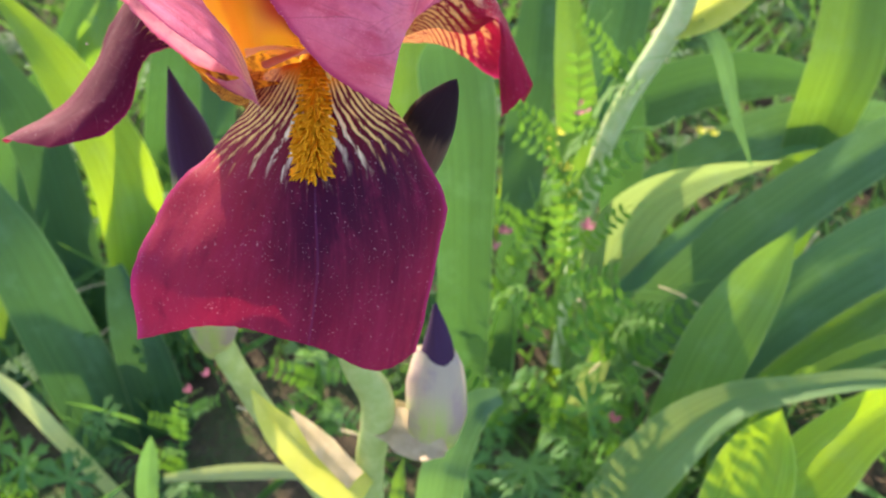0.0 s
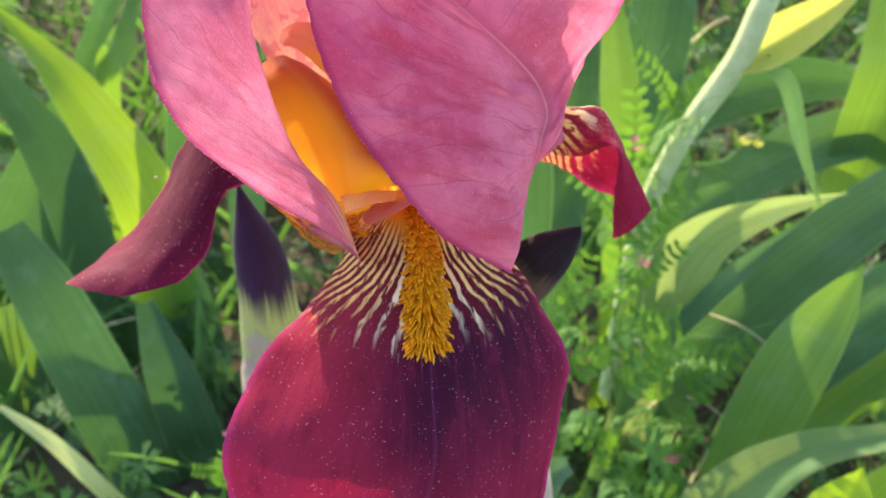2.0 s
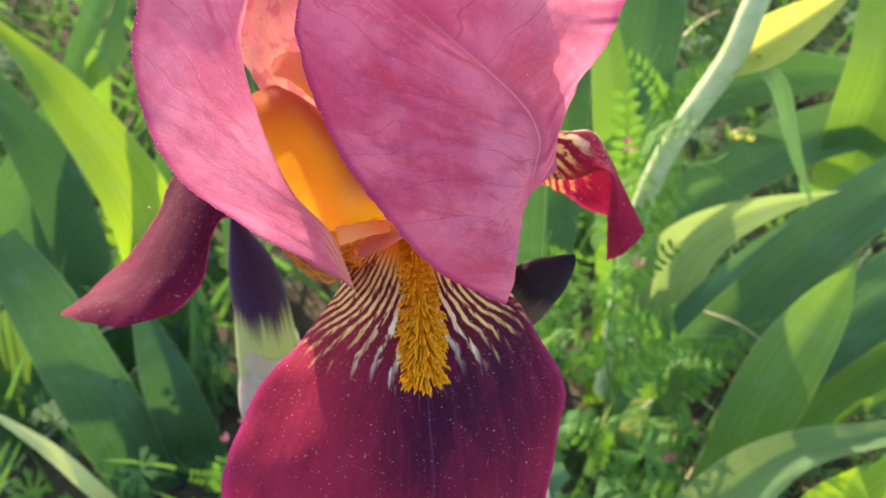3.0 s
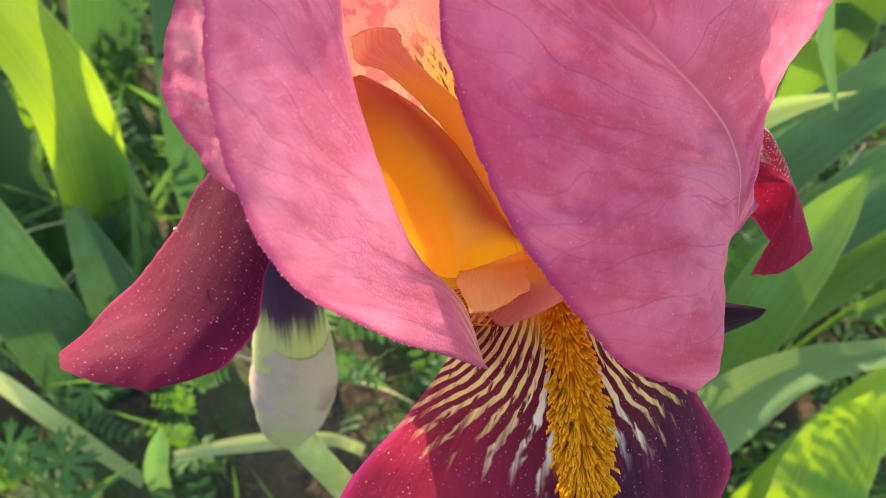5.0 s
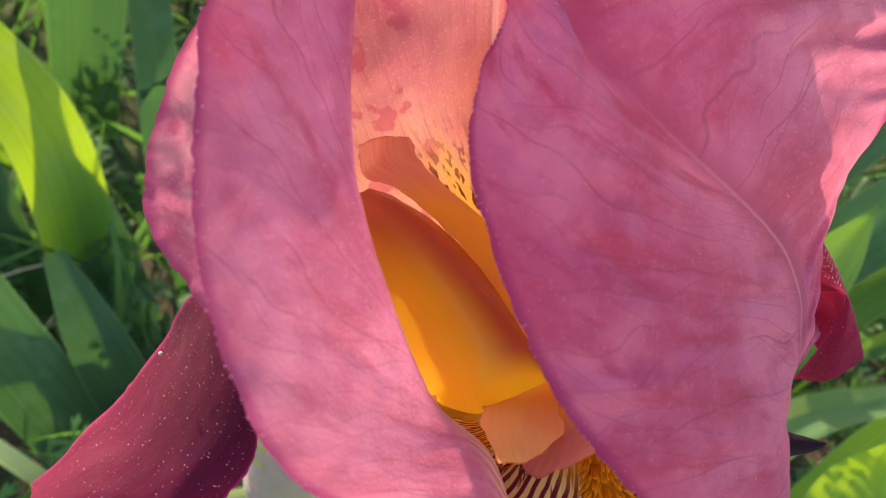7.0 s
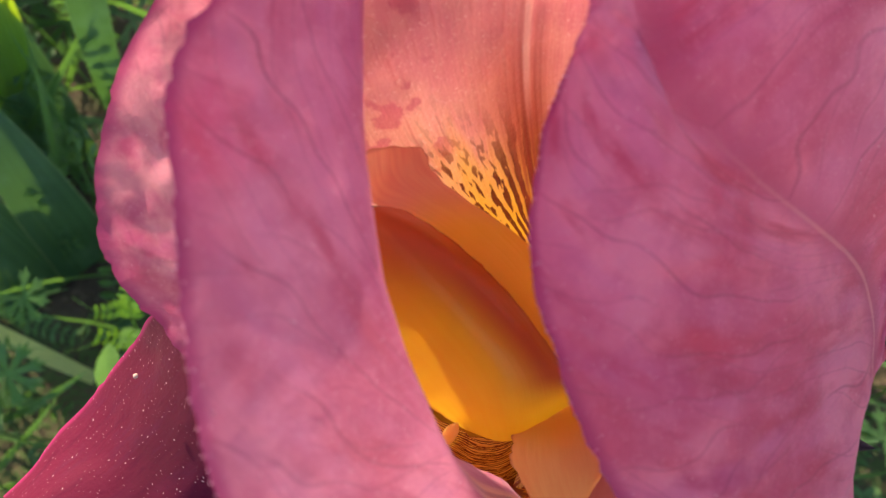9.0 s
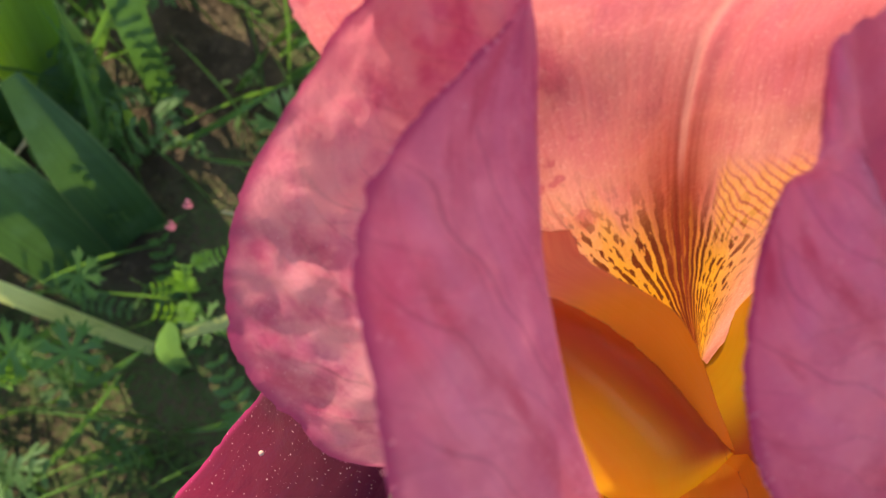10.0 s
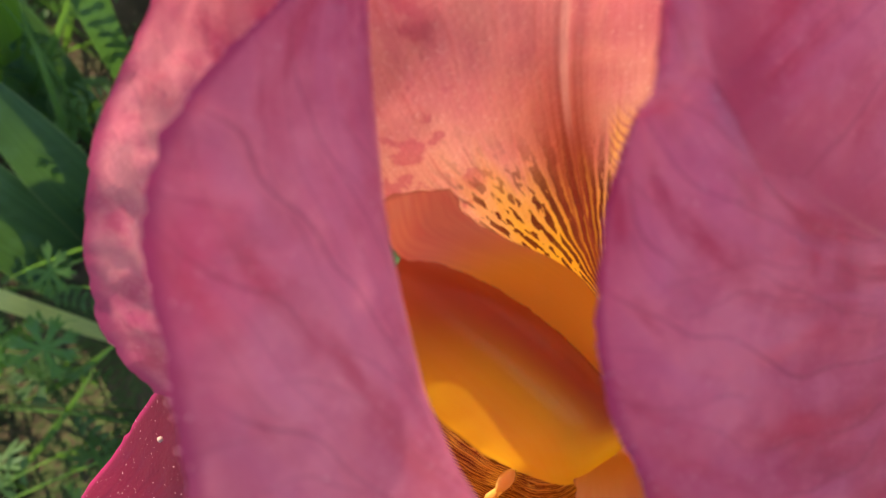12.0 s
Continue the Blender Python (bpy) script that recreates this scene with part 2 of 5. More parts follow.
def back_material(name):
    """Peach-pink inner face, brown-lined and spotted on yellow towards the claw."""
    n = Nodes(name)
    uv, u, v = n.uv()
    c = n.math("SUBTRACT", u, 0.52)
    wide = n.math("ABSOLUTE", c)
    wob = n.noise(n.stretched(uv, 10, 16), 1.0, 3)
    soft = n.noise(n.stretched(uv, 14, 5), 1.0, 4)
    hair = n.noise(n.stretched(uv, 120, 12), 1.0, 3)
    fine = n.noise(n.place(), 2600.0, 2)
    crumple = n.noise(n.place(), 170.0, 3, 0.6)
    up = n.math("ADD", v, n.math("MULTIPLY", n.math("SUBTRACT", crumple, 0.5), 0.35))
    col = n.mix(n.smooth(up, 0.22, 0.46), (0.78, 0.33, 0.23), (0.68, 0.17, 0.20))
    col = n.mix(n.math("MULTIPLY", n.smooth(soft, 0.35, 0.65), 0.35), col, (0.86, 0.34, 0.27))
    col = n.mix(n.math("MULTIPLY", n.smooth(up, 0.50, 0.78), 0.85), col, (0.56, 0.105, 0.195))
    col = n.mix(n.math("MULTIPLY", n.smooth(hair, 0.50, 0.72), 0.40), col, (0.60, 0.10, 0.10))
    # grainy sparkle of the inner face, painted here and as glint below
    col = n.mix(n.math("MULTIPLY", n.smooth(fine, 0.55, 0.8), 0.35), col, (0.95, 0.55, 0.45))
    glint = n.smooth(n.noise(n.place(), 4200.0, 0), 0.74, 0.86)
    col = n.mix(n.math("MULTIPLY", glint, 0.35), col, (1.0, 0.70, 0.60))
    stain = n.math("MULTIPLY", n.smooth(n.math("SUBTRACT", 0.0, c), 0.14, 0.22), n.smooth(n.noise(n.place(), 240.0, 3), 0.54, 0.60))
    col = n.mix(n.math("MULTIPLY", stain, 0.6), col, (0.55, 0.07, 0.12))
    reach = n.math("ADD", v, n.math("ADD", n.math("MULTIPLY", n.math("SUBTRACT", soft, 0.5), 0.2), n.math("MULTIPLY", wide, -0.10)))
    veil = n.math("MULTIPLY", n.math("SUBTRACT", 1.0, n.smooth(n.math("ADD", wide, n.math("MULTIPLY", n.math("SUBTRACT", hair, 0.5), 0.10)), 0.03, 0.22)), n.math("SUBTRACT", 1.0, n.smooth(v, 0.24, 0.56)))
    col = n.mix(n.math("MULTIPLY", veil, 0.90), col, (0.42, 0.070, 0.025))
    yellow = n.math("MULTIPLY", n.math("SUBTRACT", 1.0, n.smooth(reach, 0.15, 0.30)), n.math("SUBTRACT", 1.0, n.smooth(wide, 0.16, 0.34)))
    col = n.mix(yellow, col, (0.85, 0.39, 0.032))
    fan = n.math("DIVIDE", c, n.math("ADD", v, 0.06))
    wave = n.math("ADD", n.math("MULTIPLY", fan, 54.0), n.math("MULTIPLY", wob, 9.0))
    bar = n.smooth(n.math("SINE", wave), -0.5, 0.0)
    spots = n.noise(n.stretched(uv, 50, 36), 1.0, 2)
    gate = n.math("ADD", 0.27, n.math("MULTIPLY", n.smooth(wide, 0.02, 0.16), 0.20))
    brk = n.smooth(n.math("SUBTRACT", spots, gate), 0.0, 0.06)
    near = n.math("SUBTRACT", 1.0, n.smooth(wide, 0.22, 0.32))
    fade = n.math("MULTIPLY", near, n.math("SUBTRACT", 1.0, n.smooth(n.math("ADD", v, n.math("MULTIPLY", wob, 0.10)), 0.27, 0.40)))
    col = n.mix(n.math("MULTIPLY", n.math("MULTIPLY", n.math("MULTIPLY", bar, brk), fade), 0.95), col, (0.12, 0.011, 0.004))
    wing = n.math("MULTIPLY", n.math("MULTIPLY", n.smooth(c, 0.12, 0.16), n.smooth(v, 0.20, 0.27)), n.math("SUBTRACT", 1.0, n.smooth(n.math("ADD", v, n.math("MULTIPLY", n.math("SUBTRACT", soft, 0.5), 0.06)), 0.31, 0.36)))
    crossed = n.smooth(n.math("SINE", n.math("ADD", n.math("ADD", n.math("MULTIPLY", v, 420.0), n.math("MULTIPLY", c, 260.0)), n.math("MULTIPLY", wob, 16.0))), 0.2, 0.8)
    col = n.mix(n.math("MULTIPLY", wing, 0.6), col, n.mix(crossed, (0.90, 0.43, 0.06), (0.50, 0.11, 0.02)))
    mid = n.math("SUBTRACT", 1.0, n.smooth(wide, 0.01, 0.09))
    midfade = n.math("MULTIPLY", mid, n.math("SUBTRACT", 1.0, n.smooth(v, 0.22, 0.54)))
    line = n.smooth(n.math("SINE", n.math("MULTIPLY", c, 330.0)), -0.5, 0.6)
    col = n.mix(n.math("MULTIPLY", midfade, n.math("ADD", 0.60, n.math("MULTIPLY", line, 0.35))), col, (0.26, 0.03, 0.014))
    pale = n.math("MULTIPLY", n.math("SUBTRACT", 1.0, n.smooth(wide, 0.004, 0.014)), n.smooth(v, 0.29, 0.40))
    col = n.mix(n.math("MULTIPLY", pale, 0.4), col, (0.88, 0.44, 0.36))
    h = n.math("ADD", n.math("ADD", n.math("MULTIPLY", hair, 0.35), n.math("MULTIPLY", crumple, 0.5)), n.math("MULTIPLY", fine, 0.40))
    thru = n.mix(1.0, col, (1.15, 1.15, 1.2), "MULTIPLY")
    return n.surface(col, 0.40, h, 0.32, 0.0008, thru, 0.38, 0.45, 0.2)


def style_material(name):
    """Waxy orange, red-brown along the keel and pinker to the crest."""
    n = Nodes(name)
    uv, u, v = n.uv()
    soft = n.noise(n.stretched(uv, 26, 1.6), 1.0, 3)
    fine = n.noise(n.place(), 1400.0, 2)
    col = n.mix(n.math("MULTIPLY", n.smooth(soft, 0.35, 0.7), 0.5), (0.98, 0.63, 0.03), (0.97, 0.56, 0.02))
    keel = n.math("SUBTRACT", 1.0, n.smooth(n.math("ABSOLUTE", n.math("SUBTRACT", u, 0.80)), 0.10, 0.56))
    col = n.mix(n.math("MULTIPLY", keel, n.math("MULTIPLY", n.smooth(v, 0.04, 0.22), 0.97)), col, (0.40, 0.055, 0.026))
    rim = n.smooth(n.math("ABSOLUTE", n.math("SUBTRACT", u, 0.5)), 0.480, 0.5)
    col = n.mix(n.math("MULTIPLY", rim, 0.6), col, (0.28, 0.04, 0.02))
    col = n.mix(n.math("MULTIPLY", n.smooth(n.math("ADD", v, n.math("MULTIPLY", u, 0.25)), 0.50, 0.95), 0.90), col, (0.52, 0.10, 0.045))
    # yellow end of the arm: sunlight glowing through, put into the colour
    corner_glow = n.math("MULTIPLY", n.math("SUBTRACT", 1.0, n.smooth(v, 0.02, 0.12)), n.smooth(u, 0.35, 0.55))
    col = n.mix(n.math("MULTIPLY", corner_glow, 0.9), col, (1.0, 0.74, 0.03))
    groove = n.math("SUBTRACT", 1.0, n.smooth(n.math("ABSOLUTE", n.math("SUBTRACT", u, n.math("ADD", 0.90, n.math("MULTIPLY", soft, 0.05)))), 0.002, 0.010))
    col = n.mix(n.math("MULTIPLY", groove, 0.6), col, (0.22, 0.03, 0.015))
    thru = n.mix(0.15, col, (1.0, 0.5, 0.05))
    h = n.math("ADD", n.math("MULTIPLY", soft, 0.6), n.math("MULTIPLY", fine, 0.3))
    return n.surface(col, 0.38, h, 0.22, 0.0004, thru, 0.45, 0.35, 0.1)


def flap_material(name, c1, c2, base=None, end=0.62):
    n = Nodes(name)
    uv, u, v = n.uv()
    soft = n.noise(n.stretched(uv, 16, 3), 1.0, 3)
    col = n.mix(n.smooth(soft, 0.3, 0.7), c1, c2)
    if base:
        col = n.mix(n.smooth(v, end - 0.32, end), base, col)
    rim = n.smooth(n.math("MAXIMUM", n.math("ABSOLUTE", n.math("SUBTRACT", u, 0.5)), n.math("SUBTRACT", v, 0.5)), 0.475, 0.5)
    col = n.mix(n.math("MULTIPLY", rim, 0.55), col, (0.34, 0.06, 0.04))
    return n.surface(col, 0.45, soft, 0.3, 0.0004, n.mix(0.3, col, (1.0, 0.5, 0.25)), 0.42, 0.3, 0.15)


def leaf_material(name, green, thru, gloss=0.22):
    """Iris blade: fine parallel veins, a waxy bloom and blotches."""
    n = Nodes(name)
    uv, u, v = n.uv()
    rnd = n.add("ObjectInfo").outputs["Random"]
    lines = n.noise(n.stretched(uv, 70, 0.8), 1.0, 2)
    broad = n.noise(n.stretched(uv, 9, 2.5), 1.0, 3)
    bloom = n.noise(n.place(), 45.0, 4, 0.6)
    col = n.mix(n.smooth(lines, 0.35, 0.65), tuple(c * 0.80 for c in green), tuple(min(1, c * 1.2) for c in green))
    col = n.mix(n.math("MULTIPLY", n.smooth(broad, 0.45, 0.75), 0.4), col, tuple(c * k for c, k in zip(green, (1.5, 1.22, 0.9))))
    col = n.mix(n.math("MULTIPLY", n.smooth(bloom, 0.48, 0.72), 0.35), col, (0.17, 0.28, 0.19))
    spot = n.smooth(n.noise(n.place(), 240.0, 2), 0.74, 0.80)
    col = n.mix(n.math("MULTIPLY", spot, 0.5), col, (0.16, 0.13, 0.05))
    hsv = n.add("HueSaturation", {"Color": col, "Value": n.math("ADD", n.math("MULTIPLY", rnd, 0.3), 0.85)}).outputs[0]
    rim = n.smooth(n.math("ABSOLUTE", n.math("SUBTRACT", u, 0.5)), 0.475, 0.495)
    hsv = n.mix(n.math("MULTIPLY", rim, 0.55), hsv, (0.42, 0.50, 0.22))
    tcol = n.mix(n.smooth(lines, 0.3, 0.7), tuple(c * 0.8 for c in thru), thru)
    return n.surface(hsv, 0.46, lines, 0.35, 0.0006, tcol, 0.42, gloss, 0.05)


def plain_material(name, c1, c2, rough=0.55, scale=300.0, thru=None, share=0.0, bump=0.4):
    n = Nodes(name)
    a1 = n.noise(n.place(), scale, 4, 0.6)
    b1 = n.noise(n.place(), scale * 0.17, 3)
    col = n.mix(n.smooth(a1, 0.35, 0.68), c1, c2)
    col = n.mix(n.math("MULTIPLY", n.smooth(b1, 0.4, 0.7), 0.4), col, tuple(x * 0.7 for x in c1))
    return n.surface(col, rough, a1, bump, 0.0006, thru, share)


def throat_material(name, lined=0.35, tones=((0.56, 0.19, 0.012), (0.74, 0.34, 0.025))):
    """Golden, speckled and lined with brown towards the rim."""
    n = Nodes(name)
    uv, u, v = n.uv()
    wob = n.noise(n.stretched(uv, 22, 5), 1.0, 3)
    bar = n.smooth(n.math("SINE", n.math("ADD", n.math("MULTIPLY", u, 190.0), n.math("MULTIPLY", wob, 16.0))), -0.4, 0.1)
    brk = n.smooth(n.noise(n.stretched(uv, 90, 16), 1.0, 2), 0.36, 0.46)
    col = n.mix(n.smooth(wob, 0.3, 0.7), *tones)
    col = n.mix(n.math("MULTIPLY", n.math("MULTIPLY", bar, brk), n.smooth(v, lined, lined + 0.25)), col, (0.16, 0.018, 0.008))
    return n.surface(col, 0.5, wob, 0.3, 0.0004, n.mix(0.2, col, (1.0, 0.5, 0.03)), 0.35)


def beard_material(name):
    n = Nodes(name)
    uv, u, v = n.uv()
    col = n.mix(n.smooth(v, 0.15, 0.65), (1.0, 0.27, 0.003), (1.0, 0.43, 0.010))
    col = n.mix(n.math("MULTIPLY", u, 0.25), col, (1.0, 0.45, 0.03))
    return n.surface(col, 0.45, None, 0.0, 0.0, n.mix(0.3, col, (1.0, 0.60, 0.02)), 0.30, 0.12, 0.0)


def bud_material(name, tip, low):
    n = Nodes(name)
    uv, u, v = n.uv()
    grain = n.noise(n.stretched(uv, 40, 3), 1.0, 3)
    edge = n.math("ADD", v, n.math("MULTIPLY", n.math("SUBTRACT", grain, 0.5), 0.22))
    col = n.mix(n.smooth(edge, 0.36, 0.48), low, tip)
    col = n.mix(n.math("MULTIPLY", n.smooth(grain, 0.5, 0.75), 0.3), col, tuple(x * 1.8 + 0.01 for x in tip))
    return n.surface(col, 0.6, grain, 0.4, 0.0005, None, 0.0, 0.2, 0.05)


def bract_material(name):
    """Papery sheath: greyed pink above, pale green below."""
    n = Nodes(name)
    uv, u, v = n.uv()
    lines = n.noise(n.stretched(uv, 50, 1.5), 1.0, 3)
    broad = n.noise(n.stretched(uv, 4, 3), 1.0, 3)
    col = n.mix(n.smooth(n.math("ADD", v, n.math("MULTIPLY", n.math("SUBTRACT", broad, 0.5), 0.5)), 0.34, 0.72), (0.46, 0.55, 0.14), (0.60, 0.48, 0.37))
    col = n.mix(n.math("MULTIPLY", n.smooth(broad, 0.46, 0.62), 0.6), col, (0.36, 0.20, 0.32))
    col = n.mix(n.math("MULTIPLY", n.smooth(lines, 0.5, 0.66), 0.45), col, (0.60, 0.42, 0.36))
    return n.surface(col, 0.6, lines, 0.4, 0.0005, (0.75, 0.62, 0.42), 0.35, 0.2, 0.1)


def soil_material(name):
    n = Nodes(name)
    p = n.place()
    a1 = n.noise(p, 18.0, 5, 0.65)
    b1 = n.noise(p, 160.0, 4, 0.6)
    col = n.mix(n.smooth(a1, 0.35, 0.65), (0.038, 0.028, 0.018), (0.105, 0.074, 0.048))
    col = n.mix(n.math("MULTIPLY", n.smooth(b1, 0.52, 0.70), 0.5), col, (0.19, 0.138, 0.09))
    moss = n.math("MULTIPLY", n.smooth(n.noise(p, 6.0, 4), 0.44, 0.58), n.smooth(n.noise(p, 320.0, 3), 0.36, 0.58))
    col = n.mix(n.math("MULTIPLY", moss, 0.75), col, (0.055, 0.105, 0.028))
    h = n.math("ADD", n.math("MULTIPLY", a1, 1.0), n.math("MULTIPLY", b1, 0.5))
    return n.surface(col, 0.9, h, 0.8, 0.012, None, 0.0, 0.15)


PINK_LEFT = standard_material("pink_standard_left", (0.56, 0.056, 0.165), (0.78, 0.192, 0.312), 0.5, claw=True, sunlit_from=0.56)
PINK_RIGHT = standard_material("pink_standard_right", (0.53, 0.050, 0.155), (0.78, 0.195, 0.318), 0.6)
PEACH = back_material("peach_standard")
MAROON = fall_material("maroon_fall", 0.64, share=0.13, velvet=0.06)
# left fall: dark inner side paints in the shadow of the standard above
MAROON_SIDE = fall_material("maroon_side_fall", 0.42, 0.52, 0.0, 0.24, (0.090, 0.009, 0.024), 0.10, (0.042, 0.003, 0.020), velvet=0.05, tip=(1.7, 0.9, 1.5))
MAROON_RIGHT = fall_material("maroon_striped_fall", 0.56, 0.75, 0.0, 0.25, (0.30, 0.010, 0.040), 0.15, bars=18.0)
ORANGE = style_material("orange_style")
# the peach crest's orange base imitates sunlight passing through it
FLAP = flap_material("peach_crest", (0.97, 0.58, 0.18), (0.94, 0.50, 0.15), (0.96, 0.52, 0.05), 0.60)
FLAP_PINK = flap_material("pink_crest", (0.68, 0.18, 0.17), (0.74, 0.25, 0.20), (0.93, 0.44, 0.03), 0.62)
CREST = flap_material("orange_crest", (0.90, 0.40, 0.20), (0.84, 0.31, 0.17), (0.95, 0.46, 0.02), 0.72)
THROAT = throat_material("orange_throat")
HAFT = throat_material("lined_haft", -0.4, ((0.74, 0.36, 0.05), (0.86, 0.50, 0.10)))
BEARD = beard_material("yellow_beard")
# besides real tones, dark also serves leaves in shade, cream sunlit ones
LEAF = {
    "mid": leaf_material("green_blade", (0.080, 0.170, 0.062), (0.24, 0.42, 0.020)),
    "blue": leaf_material("blue_green_blade", (0.072, 0.148, 0.078), (0.16, 0.32, 0.06)),
    "yellow": leaf_material("yellow_green_blade", (0.12, 0.26, 0.045), (0.58, 0.82, 0.010)),
    "dark": leaf_material("deep_green_blade", (0.050, 0.112, 0.053), (0.08, 0.19, 0.03)),
    "cream": leaf_material("cream_green_blade", (0.13, 0.230, 0.09), (0.38, 0.48, 0.12)),
    "straw": leaf_material("pale_blade", (0.55, 0.58, 0.24), (0.75, 0.78, 0.22)),
}
STEM = plain_material("green_stem", (0.38, 0.45, 0.14), (0.48, 0.54, 0.22), 0.5, 220.0)
STALK = plain_material("pale_green_stalk", (0.42, 0.50, 0.24), (0.52, 0.58, 0.33), 0.5, 160.0)
BUD_DARK = bud_material("purple_bud", (0.040, 0.011, 0.050), (0.42, 0.42, 0.15))
BUD_RIGHT = bud_material("dark_bud", (0.020, 0.006, 0.016), (0.16, 0.09, 0.07))
BRACT = bract_material("papery_bract")
DRY = plain_material("dry_bract", (0.52, 0.38, 0.25), (0.66, 0.52, 0.38), 0.7, 260.0, (0.8, 0.6, 0.35), 0.35)
SPATHE = plain_material("yellow_spathe", (0.48, 0.52, 0.10), (0.58, 0.60, 0.16), 0.5, 200.0, (0.8, 0.75, 0.10), 0.4)
SOIL = soil_material("soil")
VETCH = leaf_material("vetch_leaflet", (0.085, 0.205, 0.035), (0.24, 0.48, 0.03))
WEED = leaf_material("weed_green", (0.09, 0.21, 0.06), (0.24, 0.48, 0.05))
LOW = leaf_material("low_weed_green", (0.070, 0.155, 0.052), (0.15, 0.32, 0.04))
POLLEN = plain_material("pollen", (0.38, 0.20, 0.19), (0.54, 0.36, 0.30), 0.4, 900.0)
CREAM = plain_material("cream_anther", (0.92, 0.58, 0.12), (0.95, 0.68, 0.22), 0.4, 500.0, (0.95, 0.65, 0.25), 0.35)
BEAD = plain_material("rim_bead", (0.62, 0.16, 0.30), (0.80, 0.42, 0.52), 0.15, 2000.0, (0.95, 0.5, 0.6), 0.4)
STRAW = plain_material("straw", (0.50, 0.40, 0.22), (0.62, 0.52, 0.32), 0.7, 400.0)
BLOSSOM = plain_material("pink_blossom", (0.40, 0.11, 0.16), (0.50, 0.20, 0.26), 0.6, 500.0, (0.8, 0.3, 0.45), 0.3)


# ---- mesh tools ----
def finish(bm, name, material, parent=None, label="", smooth=True):
    me = bpy.data.meshes.new(name)
    bm.to_mesh(me)
    bm.free()
    me.materials.append(material)
    if smooth:
        me.polygons.foreach_set("use_smooth", [True] * len(me.polygons))
    ob = new(name, me)
    if parent is not None:
        ob.parent = parent
    if label:
        ob["label"] = label
    return ob


def part(name, bm, material, parent, label=""):
    return finish(bm, name, material, parent, label)


def thing(name, label, category, group="", kind=""):
    return tagged(new(name), label, category, group, kind)


def spline(pts, n):
    """Points along a smooth curve through the given ones (Catmull-Rom, evenly in parameter)."""
    p = np.array(pts, float)
    p = np.vstack([2 * p[0] - p[1], p, 2 * p[-1] - p[-2]])
    s = np.linspace(0, len(p) - 3, n)
    k = np.minimum(s.astype(int), len(p) - 4)
    f = (s - k)[:, None]
    a0, a1, a2, a3 = p[k], p[k + 1], p[k + 2], p[k + 3]
    return 0.5 * (2 * a1 + (a2 - a0) * f + (2 * a0 - 5 * a1 + 4 * a2 - a3) * f**2 + (3 * a1 - a0 - 3 * a2 + a3) * f**3)


def grid_mesh(pts, uvs=None):
    """A sheet from a grid of points, with the grid's own co-ordinates as its UV map."""
    nv, nu = len(pts), len(pts[0])
    bm = bmesh.new()
    layer = bm.loops.layers.uv.new("UVMap")
    vs = [[bm.verts.new(q) for q in row] for row in pts]
    for j in range(nv - 1):
        for i in range(nu - 1):
            face = bm.faces.new((vs[j][i], vs[j][i + 1], vs[j + 1][i + 1], vs[j + 1][i]))
            for loop, (b, c) in zip(face.loops, ((j, i), (j, i + 1), (j + 1, i + 1), (j + 1, i))):
                loop[layer].uv = (c / (nu - 1), b / (nv - 1)) if uvs is None else uvs[b][c]
    return bm


class Petal:
    """A petal as ribs from claw to tip, each a row of points in centimetres; smooth through all of them."""

    def __init__(self):
        self.ribs = []

    def rib(self, *pts):
        self.ribs.append(pts)
        return self

    def sheet(self, nu=56, nv=64, ruffle=0.0, crinkle=0.0, nick=0.0, seed=0, pleat=0.0, rib=0.5, ridge=0.0, wrinkled=None):
        across = np.array([spline(r, nu) for r in self.ribs])
        full = np.array([spline(across[:, i], nv) for i in range(nu)]).transpose(1, 0, 2)
        du = np.gradient(full, axis=1)
        dv = np.gradient(full, axis=0)
        nrm = np.cross(du, dv)
        nrm /= np.linalg.norm(nrm, axis=2, keepdims=True) + 1e-9
        out = []
        for j in range(nv):
            row = []
            for i in range(nu):
                u, v = i / (nu - 1), j / (nv - 1)
                e = abs(2 * u - 1)
                q = Vector(full[j, i])
                w = ruffle * max(e, 0.9 * v) ** 3 * noise.noise(q * 1.3 + Vector((seed, 0, 0))) + crinkle * noise.noise(q * 4.0 + Vector((0, seed, 0)))
                if wrinkled:
                    far = max(0.0, min(1.0, (u - wrinkled[0]) / 0.12))
                    w += far * wrinkled[1] * (noise.noise(q * 1.7 + Vector((seed, 3, 0))) + 0.6 * abs(noise.noise(q * 3.4 + Vector((1, seed, 0)))))
                if ridge:
                    w += ridge * (math.exp(-(((u - rib) / 0.012) ** 2)) + 0.5 * math.exp(-(((u - rib - 0.05) / 0.02) ** 2)) + 0.5 * math.exp(-(((u - rib + 0.05) / 0.02) ** 2)))
                if pleat:
                    off = abs(u - rib)
                    phase = 62.0 * (v - 0.42 * off) + 3.0 * noise.noise(q * 0.9)
                    w += pleat * min(1.0, 3.0 * off) * (math.sin(phase) + 0.5 * math.sin(1.7 * phase + 1.0)) * (0.5 + noise.noise(q * 1.1 + Vector((5, seed, 0))))
                if nick and (i in (0, nu - 1) or j == nv - 1):
                    way = Vector(du[j, i]).normalized() * (1 if i else -1) if i in (0, nu - 1) else Vector(dv[j, i]).normalized()
                    q += way * nick * (noise.noise(q * 7.0) + 0.7 * noise.noise(q * 13.0))
                row.append(P(*(q + Vector(nrm[j, i]) * w)))
            out.append(row)
        return grid_mesh(out)


